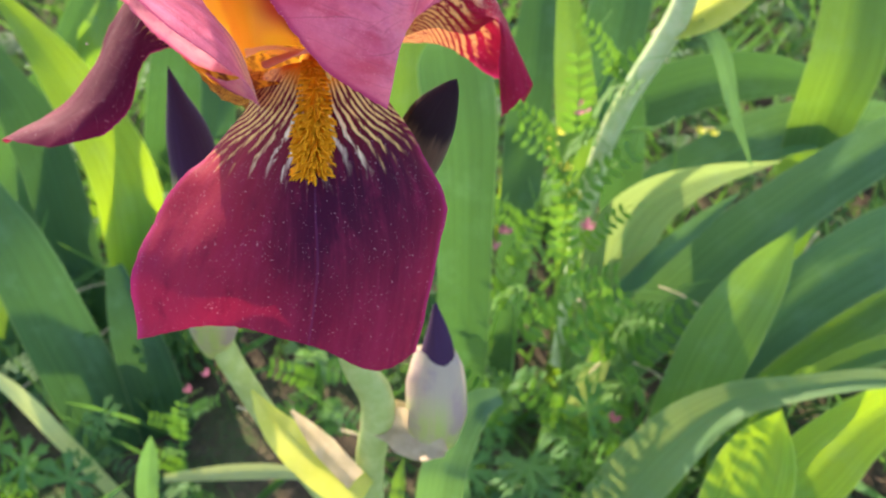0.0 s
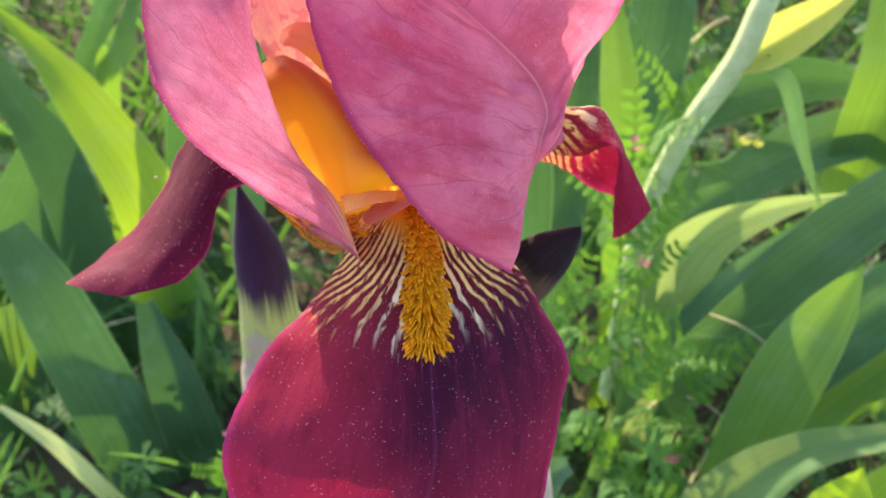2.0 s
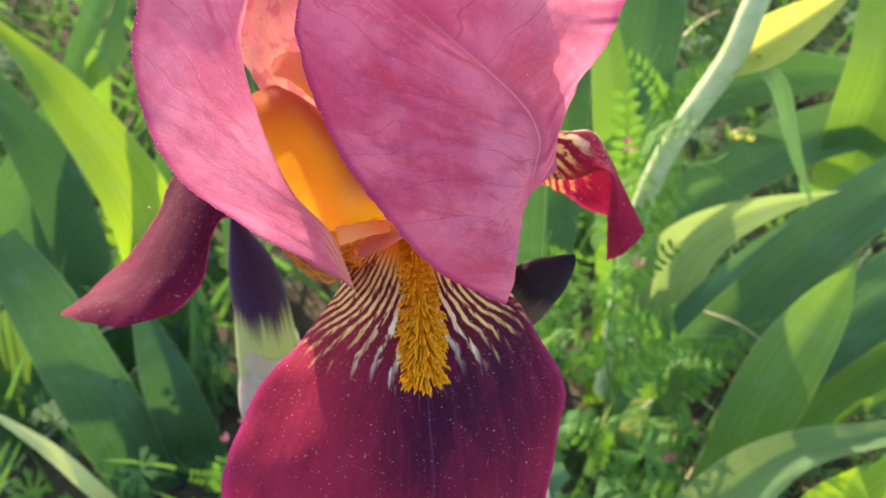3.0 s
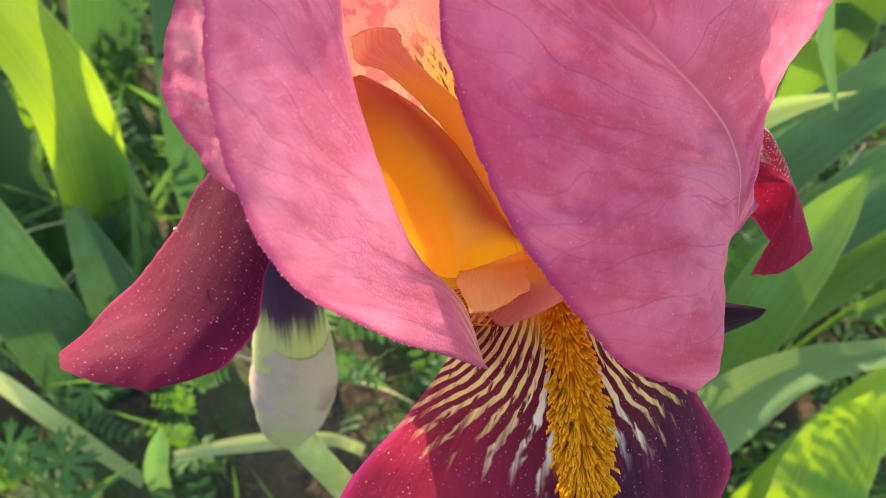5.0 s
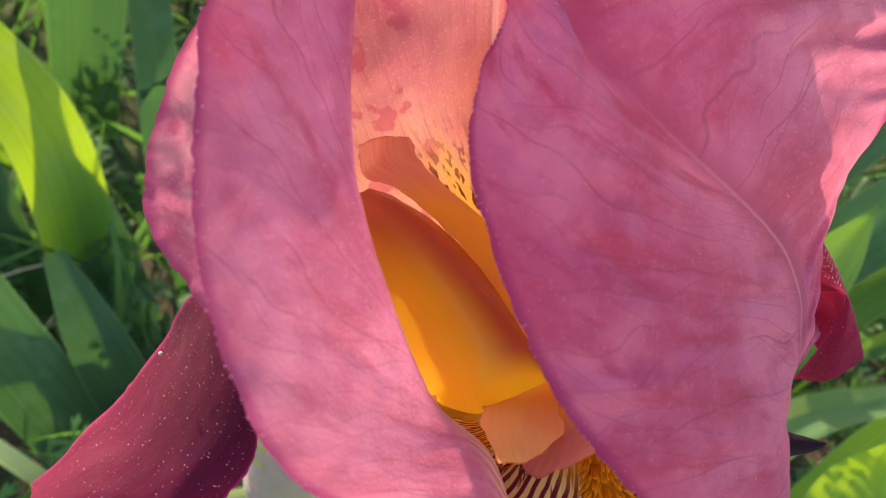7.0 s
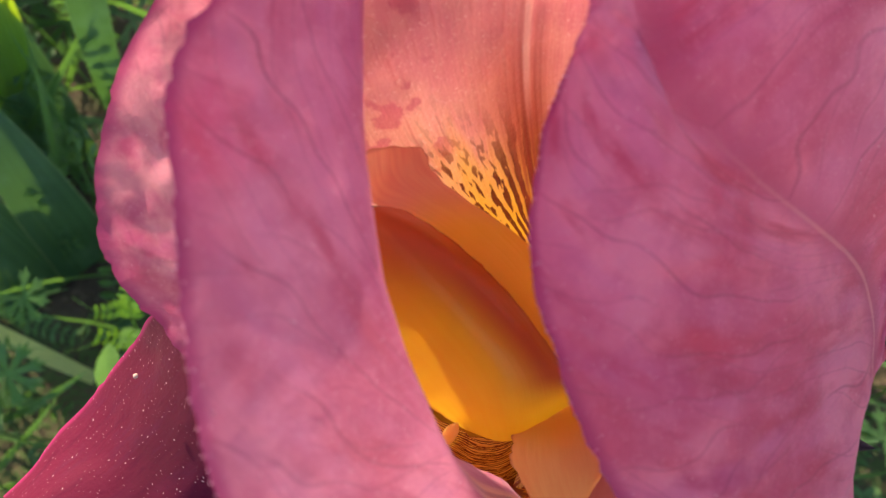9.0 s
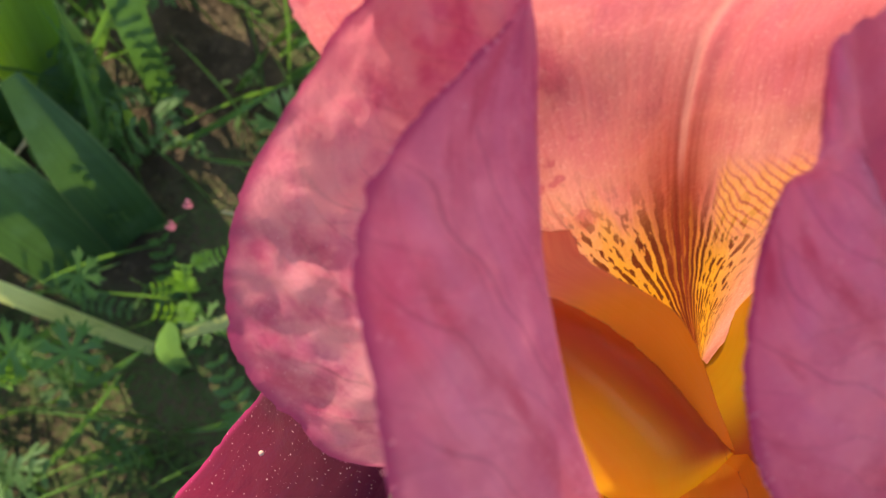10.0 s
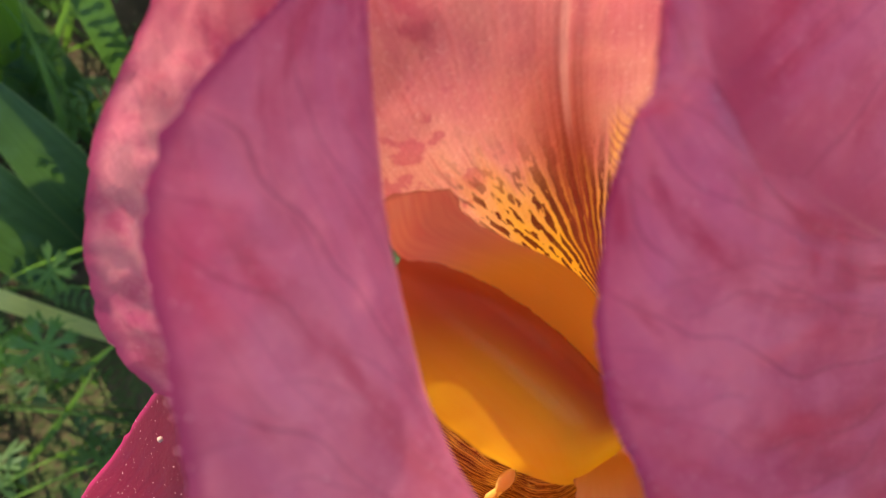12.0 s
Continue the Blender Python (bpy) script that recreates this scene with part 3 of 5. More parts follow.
def tube(points, radii, sides=14, n=24, flat=1.0):
    """A round stalk through the points (metres)."""
    line = spline([(*p, r) for p, r in zip(points, radii)], n)
    pts, up = [], Vector((0.3, 1, 0.1))
    for k in range(n):
        c, r = Vector(line[k, :3]), line[k, 3]
        d = Vector(line[min(k + 1, n - 1), :3] - line[max(k - 1, 0), :3]).normalized()
        s = d.cross(up).normalized()
        t = s.cross(d)
        pts.append([c + (s * math.cos(x) + t * flat * math.sin(x)) * r for x in (2 * math.pi * i / sides for i in range(sides + 1))])
    return grid_mesh(pts)


def sheath(points, radii, notch=0.4, at=0.0, sides=24, n=30, flat=0.9):
    """A papery sleeve round a stalk, open above in a slanting mouth."""
    line = spline([(*p, r) for p, r in zip(points, radii)], 200)
    rows, up = [], Vector((0.3, 1, 0.1))
    for k in range(n):
        row = []
        for i in range(sides + 1):
            x = 2 * math.pi * i / sides
            s = k / (n - 1) * (1 - notch * (1 - abs(math.sin((x - at) / 2))) ** 1.1 - 0.5 * notch * (0.5 + 0.5 * math.cos(x - at - 2.6)) ** 3)
            j = min(int(s * 199), 198)
            c, r = Vector(line[j, :3]), line[j, 3]
            d = Vector(line[j + 1, :3] - line[j, :3]).normalized()
            a1 = d.cross(up).normalized()
            b1 = a1.cross(d)
            bump = 1 + 0.08 * noise.noise(c * 150 + Vector((math.cos(x), math.sin(x), 0)) * 1.5)
            row.append(c + (a1 * math.cos(x) + b1 * flat * math.sin(x)) * r * bump)
        rows.append(row)
    return grid_mesh(rows)


def blade(points, facing, crease=0.10, n=36, m=8, wave=0.0, seed=0, root=True):
    """A sword leaf along centre points (x, y, z, width) in centimetres; facing is the way its flat side looks."""
    if root:
        (x0, y0, z0, w0), (x1, y1, z1, w1) = points[:2]
        drop = max(z0 + 41.2, 0.5)
        k = 0.35 * drop / max(math.hypot(x0 - x1, y0 - y1, z0 - z1), 0.1)
        points = [(x0 + (x0 - x1) * k, y0 + (y0 - y1) * k, -41.4, w0 * 0.7), *points]
    line = spline(points, n)
    f = Vector(facing).normalized()
    rows = []
    for k in range(n):
        c, w = Vector(line[k, :3]), max(line[k, 3], 0.02)
        d = Vector(line[min(k + 1, n - 1), :3] - line[max(k - 1, 0), :3]).normalized()
        s = d.cross(f).normalized()
        up = s.cross(d)
        row = []
        for i in range(m + 1):
            x = 2 * i / m - 1
            lift = -crease * w * (1 - abs(x)) + wave * w * x * x * math.sin(k * 0.5 + seed + (2 if x < 0 else 0))
            row.append(P(*(c + s * (x * w / 2) + up * lift)))
        rows.append(row)
    return grid_mesh(rows)


# ---- the iris in flower ----
iris = thing("bearded_iris", "bearded iris in bloom with pink standards and maroon falls", "flower")


p = Petal()
p.rib((0.11, 1.74, -2.99), (0.31, 1.70, -2.89), (0.49, 1.71, -2.88), (0.68, 1.71, -2.88), (0.91, 1.76, -2.97))
p.rib((-0.25, 0.84, -1.76), (0.25, 0.66, -1.51), (0.68, 0.60, -1.43), (1.14, 0.68, -1.49), (1.59, 0.96, -1.77))
p.rib((-0.75, -0.08, -2.32), (0.09, -0.49, -1.88), (0.82, -0.61, -1.71), (1.55, -0.43, -1.80), (2.33, 0.06, -2.16))
p.rib((-1.43, -0.71, -2.86), (-0.28, -1.21, -2.37), (0.88, -1.55, -2.14), (1.96, -1.05, -2.33), (2.85, -0.38, -2.78))
p.rib((-2.23, -1.40, -3.62), (-0.54, -1.95, -3.02), (0.92, -2.26, -2.76), (2.21, -1.74, -3.07), (3.36, -1.20, -3.51))
p.rib((-2.74, -2.43, -4.59), (-0.82, -2.78, -3.93), (0.98, -3.00, -3.71), (2.35, -2.54, -4.09), (3.19, -2.09, -4.48))
p.rib((-2.61, -3.19, -5.55), (-0.99, -3.24, -5.02), (0.79, -3.58, -5.07), (2.13, -3.70, -5.65), (2.91, -3.11, -5.74))
front_fall = part("fall", p.sheet(64, 72, ruffle=0.10, crinkle=0.012, nick=0.02), MAROON, iris, "maroon hanging petal with a striped throat")
p = Petal()
p.rib((-1.00, 2.00, -2.60), (-0.90, 1.80, -2.35), (-0.85, 1.65, -2.40), (-0.80, 1.60, -2.70))
p.rib((-2.40, 2.75, -1.90), (-2.20, 2.30, -1.55), (-2.05, 1.95, -1.65), (-2.00, 1.80, -2.00))
p.rib((-3.55, 3.00, -1.40), (-3.20, 2.50, -1.20), (-2.95, 2.00, -1.45), (-2.85, 1.75, -2.00))
p.rib((-4.20, 2.95, -2.10), (-3.75, 2.30, -1.80), (-3.35, 1.75, -1.90), (-3.18, 1.52, -2.30))
p.rib((-4.75, 2.78, -3.00), (-4.25, 1.90, -2.55), (-3.70, 1.25, -2.50), (-3.37, 0.97, -2.91))
p.rib((-5.50, 2.30, -3.80), (-5.00, 1.45, -3.30), (-4.30, 0.85, -3.05), (-3.70, 0.65, -3.20))
p.rib((-6.64, 1.42, -4.29), (-6.20, 0.75, -3.70), (-5.04, 0.35, -3.55), (-3.95, 0.50, -3.35))
left_fall = part("fall", p.sheet(48, 60, ruffle=0.08, crinkle=0.02, nick=0.03, seed=3), MAROON_SIDE, iris, "maroon hanging petal dusted with pollen")
p = Petal()
p.rib((2.00, 2.20, -1.90), (2.05, 2.15, -1.70), (2.10, 2.30, -1.55), (2.15, 2.50, -1.70), (2.10, 2.50, -2.00))
p.rib((2.90, 2.25, -1.50), (2.90, 2.30, -1.05), (3.05, 2.70, -0.90), (3.15, 3.00, -1.50), (3.10, 3.00, -2.30))
p.rib((3.43, 2.30, -1.60), (3.45, 2.35, -1.05), (3.75, 2.85, -0.85), (3.85, 3.20, -1.80), (3.62, 3.15, -2.63))
p.rib((3.80, 2.40, -1.70), (3.85, 2.25, -1.15), (4.14, 2.80, -0.85), (4.25, 3.15, -1.95), (3.98, 3.20, -2.93))
p.rib((4.10, 2.15, -1.30), (4.18, 2.10, -1.08), (4.40, 2.45, -1.12), (4.60, 2.80, -2.10), (4.33, 3.05, -3.09))
p.rib((4.35, 1.90, -1.14), (4.44, 1.90, -1.20), (4.62, 2.10, -1.46), (4.88, 2.45, -2.30), (4.69, 2.85, -3.09))
p.rib((4.41, 1.76, -2.10), (4.60, 1.66, -1.90), (4.88, 1.80, -1.88), (5.00, 2.10, -2.50), (4.87, 2.50, -3.11))
p.rib((4.56, 1.86, -3.42), (4.82, 1.60, -2.90), (5.16, 1.66, -2.42), (5.14, 1.85, -2.70), (5.03, 2.00, -3.11))
right_fall = part("fall", p.sheet(56, 56, ruffle=0.04, crinkle=0.02, nick=0.03, seed=5), MAROON_RIGHT, iris, "maroon hanging petal rolled at its striped base")
p = Petal()
p.rib((2.24, -1.12, -1.35), (2.36, -1.05, -0.75), (2.46, -0.45, -0.40), (2.65, 0.30, -0.30), (2.95, 0.65, -0.20), (3.17, 0.85, -0.11))
p.rib((1.17, -1.09, -0.59), (1.60, -0.85, 0.00), (2.15, -0.25, 0.15), (2.75, 0.55, 0.05), (3.12, 1.05, 0.00), (3.20, 1.70, -0.15))
p.rib((0.45, -0.97, 0.38), (1.05, -0.45, 0.72), (1.95, 0.40, 0.62), (2.90, 1.20, 0.25), (3.20, 1.50, 0.30), (3.40, 2.15, 0.15))
p.rib((-0.28, -0.29, 1.09), (0.47, 0.15, 1.35), (1.55, 0.85, 1.10), (2.65, 1.60, 0.65), (3.34, 2.00, 0.72), (3.78, 2.55, 0.65))
p.rib((-0.87, 0.74, 2.08), (-0.11, 0.93, 2.05), (0.88, 1.35, 1.85), (2.00, 1.78, 1.28), (3.34, 2.45, 1.28), (4.12, 2.85, 1.00))
p.rib((-0.97, 1.71, 2.55), (-0.48, 1.80, 2.70), (0.23, 1.95, 2.55), (1.06, 2.05, 2.05), (3.00, 2.95, 1.80), (4.35, 3.25, 1.35))
p.rib((-0.57, 2.64, 2.86), (-0.38, 2.57, 3.00), (-0.05, 2.62, 3.00), (0.19, 2.50, 2.76), (2.50, 3.35, 2.42), (4.66, 3.90, 1.80))
p.rib((-0.58, 2.64, 3.35), (-0.43, 2.73, 3.40), (-0.18, 2.90, 3.26), (0.12, 2.94, 2.93), (1.97, 3.58, 2.77), (3.94, 3.92, 2.14))
p.rib((-0.34, 3.24, 3.44), (-0.27, 3.31, 3.47), (-0.14, 3.38, 3.42), (0.06, 3.48, 3.29), (1.14, 3.92, 3.03), (2.88, 4.48, 2.53))
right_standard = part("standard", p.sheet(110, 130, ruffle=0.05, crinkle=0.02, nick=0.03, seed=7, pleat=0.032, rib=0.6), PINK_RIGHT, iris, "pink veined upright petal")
p = Petal()
p.rib((-0.37, -0.79, -1.07), (-0.31, -0.66, -1.32), (-0.28, -0.51, -1.63), (-0.28, -0.42, -1.81), (-0.28, -0.24, -1.96), (-0.38, -0.04, -2.11), (-0.45, 0.10, -2.20))
p.rib((-1.81, -1.02, 0.44), (-1.30, -0.68, 0.05), (-0.80, -0.27, -0.46), (-0.61, -0.04, -0.78), (-0.77, 0.30, -1.16), (-1.26, 0.60, -1.53), (-1.70, 0.75, -1.75))
p.rib((-2.71, -0.88, 1.57), (-2.08, -0.52, 1.10), (-1.46, -0.08, 0.48), (-1.23, 0.17, 0.10), (-1.49, 0.68, -0.39), (-2.26, 1.15, -0.83), (-2.95, 1.40, -1.05))
p.rib((-3.20, 0.29, 2.42), (-2.55, 0.41, 2.00), (-1.90, 0.58, 1.45), (-1.65, 0.70, 1.11), (-1.98, 1.32, 0.43), (-2.98, 1.86, -0.20), (-3.86, 2.12, -0.55))
p.rib((-3.24, 1.77, 2.94), (-2.70, 1.66, 2.60), (-2.16, 1.57, 2.15), (-1.95, 1.56, 1.87), (-2.31, 2.22, 1.09), (-3.40, 2.75, 0.35), (-4.37, 2.98, -0.10))
p.rib((-3.08, 3.00, 3.07), (-2.61, 2.88, 2.80), (-2.14, 2.78, 2.44), (-1.95, 2.76, 2.21), (-2.27, 3.30, 1.63), (-3.21, 3.75, 1.12), (-4.05, 3.95, 0.85))
p.rib((-1.95, 4.05, 3.00), (-1.89, 3.99, 2.92), (-1.84, 3.92, 2.82), (-1.82, 3.92, 2.74), (-2.05, 4.20, 2.48), (-2.50, 4.45, 2.40), (-2.86, 4.58, 2.50))
p.rib((-1.78, 4.40, 3.06), (-1.78, 4.43, 3.06), (-1.79, 4.46, 3.04), (-1.81, 4.49, 3.01), (-1.90, 4.54, 2.99), (-2.05, 4.58, 3.00), (-2.20, 4.60, 3.05))
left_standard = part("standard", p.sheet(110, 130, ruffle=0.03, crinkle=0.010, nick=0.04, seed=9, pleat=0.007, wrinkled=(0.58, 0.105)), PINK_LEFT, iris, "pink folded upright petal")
p = Petal()
p.rib((0.47, 2.24, -2.15), (0.49, 2.22, -2.05), (0.51, 2.23, -1.93), (0.59, 2.23, -2.03), (0.67, 2.20, -2.13))
p.rib((-1.20, 3.09, -0.89), (-0.44, 2.83, -1.17), (0.15, 2.76, -0.98), (0.53, 2.75, -0.81), (1.31, 2.91, -0.42))
p.rib((-2.12, 3.50, -0.46), (-1.12, 3.36, -0.07), (-0.14, 3.28, 0.08), (0.50, 3.19, 0.15), (2.08, 3.19, 0.33))
p.rib((-2.78, 4.25, 0.19), (-1.55, 3.91, 0.92), (-0.36, 3.76, 1.16), (0.41, 3.66, 1.17), (2.15, 3.51, 0.98))
p.rib((-3.14, 4.91, 1.34), (-1.82, 4.60, 1.66), (-0.40, 4.16, 2.06), (0.37, 4.10, 1.98), (1.98, 4.43, 1.77))
p.rib((-3.34, 5.10, 2.02), (-2.01, 4.75, 2.38), (-0.34, 4.29, 2.79), (0.48, 4.28, 2.73), (1.84, 4.47, 2.44))
p.rib((-3.23, 5.32, 2.80), (-1.94, 4.98, 3.10), (-0.29, 4.71, 3.42), (0.56, 4.67, 3.36), (2.01, 4.78, 2.86))
# unseen upper reach, added to keep the sun off the other standards
p.rib((-3.60, 5.45, 3.90), (-1.90, 5.15, 4.50), (-0.30, 4.98, 4.80), (0.50, 4.92, 4.60), (2.00, 4.95, 3.90))
p.rib((-5.00, 5.55, 5.30), (-3.00, 5.35, 6.40), (-0.50, 5.30, 6.40), (0.50, 5.20, 6.00), (2.00, 5.10, 4.80))
part("standard", p.sheet(90, 110, ruffle=0.08, crinkle=0.018, nick=0.04, seed=11, pleat=0.005, rib=0.52, ridge=0.025), PEACH, iris, "peach inner face of a pink petal")
p = Petal()
p.rib((-1.00, 0.97, -1.62), (-0.56, 0.75, -1.42), (-0.02, 0.95, -1.32), (0.38, 1.13, -1.39))
p.rib((-1.42, 1.32, -1.36), (-0.78, 1.26, -0.63), (-0.24, 1.31, -0.61), (0.18, 1.28, -1.06))
p.rib((-1.98, 1.98, -1.00), (-1.27, 1.86, -0.15), (-0.80, 1.97, -0.11), (-0.41, 2.09, -0.51))
p.rib((-2.56, 2.66, -0.58), (-1.72, 2.36, 0.15), (-1.37, 2.55, 0.19), (-0.98, 2.67, -0.22))
p.rib((-2.68, 3.20, -0.39), (-1.99, 2.82, 0.19), (-1.76, 2.93, 0.18), (-1.49, 3.07, -0.15))
part("style_arm", p.sheet(50, 60, ruffle=0.02, crinkle=0.01, nick=0.02, seed=13), ORANGE, iris, "waxy orange style arm")
p = Petal()
p.rib((0.18, 1.23, -1.08), (0.30, 1.20, -1.26), (0.42, 1.17, -1.47))
p.rib((-0.52, 2.05, -0.29), (-0.23, 2.13, -0.47), (0.04, 2.18, -0.66))
p.rib((-1.09, 2.52, 0.14), (-0.71, 2.60, -0.03), (-0.27, 2.61, -0.29))
p.rib((-1.50, 2.73, 0.42), (-1.24, 2.82, 0.41), (-0.92, 2.91, 0.23))
p.rib((-1.83, 2.89, 0.43), (-1.56, 3.01, 0.61), (-1.20, 3.09, 0.52))
p.rib((-1.88, 3.39, 0.43), (-1.57, 3.33, 0.64), (-1.29, 3.27, 0.67))
part("style_crest", p.sheet(30, 60, ruffle=0.03, crinkle=0.01, nick=0.03, seed=14), CREST, iris, "orange frilled style crest")
p = Petal()
p.rib((-0.26, 1.17, -1.63), (0.09, 1.25, -1.66), (0.45, 1.33, -1.69))
p.rib((-0.48, 0.86, -1.38), (-0.09, 0.74, -1.18), (0.36, 0.86, -1.30))
p.rib((-0.63, 0.52, -1.15), (-0.18, 0.24, -0.93), (0.31, 0.32, -1.07))
p.rib((-0.52, -0.03, -1.03), (-0.20, -0.12, -0.82), (0.11, 0.10, -0.87))
part("style_crest", p.sheet(40, 40, ruffle=0.03, crinkle=0.01, nick=0.06, seed=15), FLAP, iris, "peach style crest")
p = Petal()
p.rib((0.25, 1.15, -1.50), (0.60, 1.10, -1.45), (1.05, 1.00, -1.45))
p.rib((0.00, 0.70, -1.35), (0.45, 0.55, -1.12), (1.05, 0.55, -1.22))
p.rib((-0.15, 0.35, -1.26), (0.20, 0.19, -1.13), (0.82, 0.23, -0.97))
p.rib((-0.27, 0.06, -1.18), (-0.06, -0.18, -1.14), (0.64, -0.04, -0.77))
part("style_crest", p.sheet(40, 40, ruffle=0.03, crinkle=0.01, nick=0.04, seed=16), FLAP_PINK, iris, "pink style crest")
p = Petal()
p.rib((0.12, 2.12, -2.22), (0.11, 1.45, -2.31), (-0.04, 0.58, -2.58))
p.rib((0.59, 2.16, -1.61), (0.53, 1.39, -1.53), (0.38, 0.47, -2.03))
p.rib((0.95, 2.95, -0.92), (0.78, 1.95, -0.81), (0.52, 0.54, -1.59))
p.rib((1.50, 3.30, -0.41), (1.24, 2.02, -0.23), (1.03, 0.40, -1.15))
p.rib((2.05, 3.26, -0.26), (1.82, 2.02, -0.07), (1.56, 0.27, -0.95))
part("style_arm", p.sheet(40, 40, ruffle=0.03, crinkle=0.01, nick=0.03, seed=17), ORANGE, iris, "waxy orange style arm")

p = Petal()
p.rib((-2.15, 2.20, -1.30), (-2.25, 1.90, -1.45), (-2.35, 1.55, -1.50))
p.rib((-1.50, 1.45, -1.66), (-1.62, 1.10, -1.90), (-1.75, 0.85, -1.95))
p.rib((-1.02, 1.02, -1.84), (-1.12, 0.72, -2.15), (-1.25, 0.45, -2.25))
p.rib((-0.60, 0.84, -1.84), (-0.66, 0.52, -2.12), (-0.72, 0.25, -2.25))
p.rib((0.00, 1.00, -1.80), (-0.02, 0.72, -1.98), (-0.04, 0.50, -2.10))
part("haft", p.sheet(24, 60, ruffle=0.05, crinkle=0.04, nick=0.05, seed=18), HAFT, iris, "tan haft lined and spotted with brown")


def build_throat():
    """The hollow where petals and style arms spring from."""
    rows = []
    for j in range(13):
        r, z = (0.25 + 1.45 * (j / 12) ** 0.8), -3.5 + 1.75 * (j / 12) ** 1.6
        rows.append([P(0.55 + r * math.cos(x) * (1.75 if math.cos(x) < 0 else 1.0), 1.75 + r * math.sin(x), z + 0.12 * math.sin(3 * x) + 0.3 * (j / 12) * max(0.0, -math.cos(x))) for x in (2 * math.pi * i / 36 for i in range(37))])
    return part("throat", grid_mesh(rows), THROAT, iris, "orange-yellow throat of the flower")


build_throat()

# stalks and buds
part("stem", tube([P(0.7, 1.8, -3.2), P(0.7, 1.7, -5), P(0.9, 1.5, -11), P(1.6, 1.5, -13.6), P(1.2, 1.7, -18), P(1.3, 2.0, -28), P(1.5, 2.2, -41.5)], [0.0045, 0.0050, 0.0042, 0.0052, 0.0047, 0.005, 0.006], 16, 60), STEM, iris)
part("ovary", tube([P(0.7, 1.9, -2.6), P(0.7, 1.8, -3.4), P(0.7, 1.7, -5), P(0.7, 1.7, -6.5)], [0.003, 0.006, 0.0065, 0.0045], 16, 16), STEM, iris, "green ovary under the petals")
part("branch", tube([P(-3.86, 4.0, -12.9), P(-3.3, 3.8, -15), P(-1.6, 3.0, -18.5), P(0.6, 2.1, -22)], [0.0048, 0.0040, 0.0042, 0.0045], 14, 30), STEM, iris)


def bud(points, radii, material, label, flat=0.85):
    return part("bud", tube([P(*q) for q in points], [r * CM for r in radii], 20, 40, flat), material, iris, label)


bud_l = bud([(-3.9, 4.0, -12.6), (-3.5, 3.95, -10), (-3.3, 3.9, -7.4), (-3.3, 3.87, -5.6), (-3.38, 3.82, -4.4), (-3.43, 3.8, -3.6)], [0.5, 0.85, 0.74, 0.58, 0.24, 0.01], BUD_DARK, "furled purple bud tip")
part("bract", sheath([P(-3.92, 4.01, -14.3), P(-3.8, 4.0, -13.2), P(-3.48, 4.0, -10.9), P(-3.36, 3.95, -9.4), P(-3.3, 3.9, -7.9)], [0.0040, 0.0074, 0.0102, 0.0090, 0.0078], 0.14, 1.2), BRACT, bud_l, "papery pinkish-grey sheath")
part("bract", sheath([P(-3.92, 4.01, -14.3), P(-3.8, 4.0, -13.2), P(-3.5, 4.0, -11.2), P(-3.42, 3.97, -10.2), P(-3.32, 3.93, -8.6)], [0.0042, 0.0077, 0.0106, 0.0100, 0.0084], 0.50, 3.6), BRACT, bud_l, "papery pinkish-grey sheath")
bud_r = bud([(2.4, 1.6, -5.2), (2.7, 1.2, -4.0), (3.05, 0.7, -2.7), (3.38, 0.20, -1.70), (3.50, 0.05, -1.36)], [0.46, 0.60, 0.52, 0.20, 0.01], BUD_RIGHT, "furled dark bud", 0.5)

low_bud = bud([(3.25, 1.15, -14.57), (3.31, 1.55, -13.70), (3.31, 1.99, -12.63), (3.33, 2.40, -11.59), (3.21, 2.85, -10.52)], [0.3, 0.6, 0.62, 0.42, 0.05], BUD_DARK, "small furled purple bud tip")
part("bract", sheath([P(*q) for q in ((3.13, 0.86, -15.04), (3.25, 1.21, -14.51), (3.34, 1.61, -13.63), (3.30, 2.16, -12.59), (3.21, 2.48, -11.80))], [0.0035, 0.0078, 0.0092, 0.0082, 0.0050], 0.15, 1.3), BRACT, low_bud, "mauve-grey papery sheath")
part("dry_bract", blade([(*q, w) for q, w in (((1.34, 1.46, -14.39), 0.5), ((2.15, 1.00, -14.00), 1.2), ((3.01, 0.50, -13.95), 1.2), ((3.68, 0.29, -14.18), 0.3))], (0.1, -0.6, 0.7), crease=0.3, root=False, wave=0.1), DRY, low_bud, "dry tan bract")
part("dry_bract", blade([(*q, w) for q, w in (((1.49, 1.76, -14.50), 0.4), ((2.09, 1.90, -14.36), 0.7), ((2.62, 1.73, -14.39), 0.2))], (0.1, -0.4, 0.9), crease=0.3, root=False, wave=0.1), DRY, low_bud)
part("bract", blade([(*q, w) for q, w in (((1.06, 0.53, -17.18), 1.3), ((-0.39, 1.18, -16.18), 1.5), ((-1.63, 1.70, -15.18), 1.0), ((-2.40, 2.28, -14.11), 0.1))], (0.4, -0.5, 0.6), crease=-0.25, root=False, wave=0.04), SPATHE, iris, "yellow-green sheath leaf with a dry edge")
part("dry_bract", blade([(*q, w) for q, w in (((0.92, 0.56, -16.26), 0.7), ((-0.16, 1.20, -15.27), 0.7), ((-1.12, 1.77, -14.36), 0.1))], (0.4, -0.5, 0.6), crease=0.2, root=False, wave=0.08), DRY, iris)



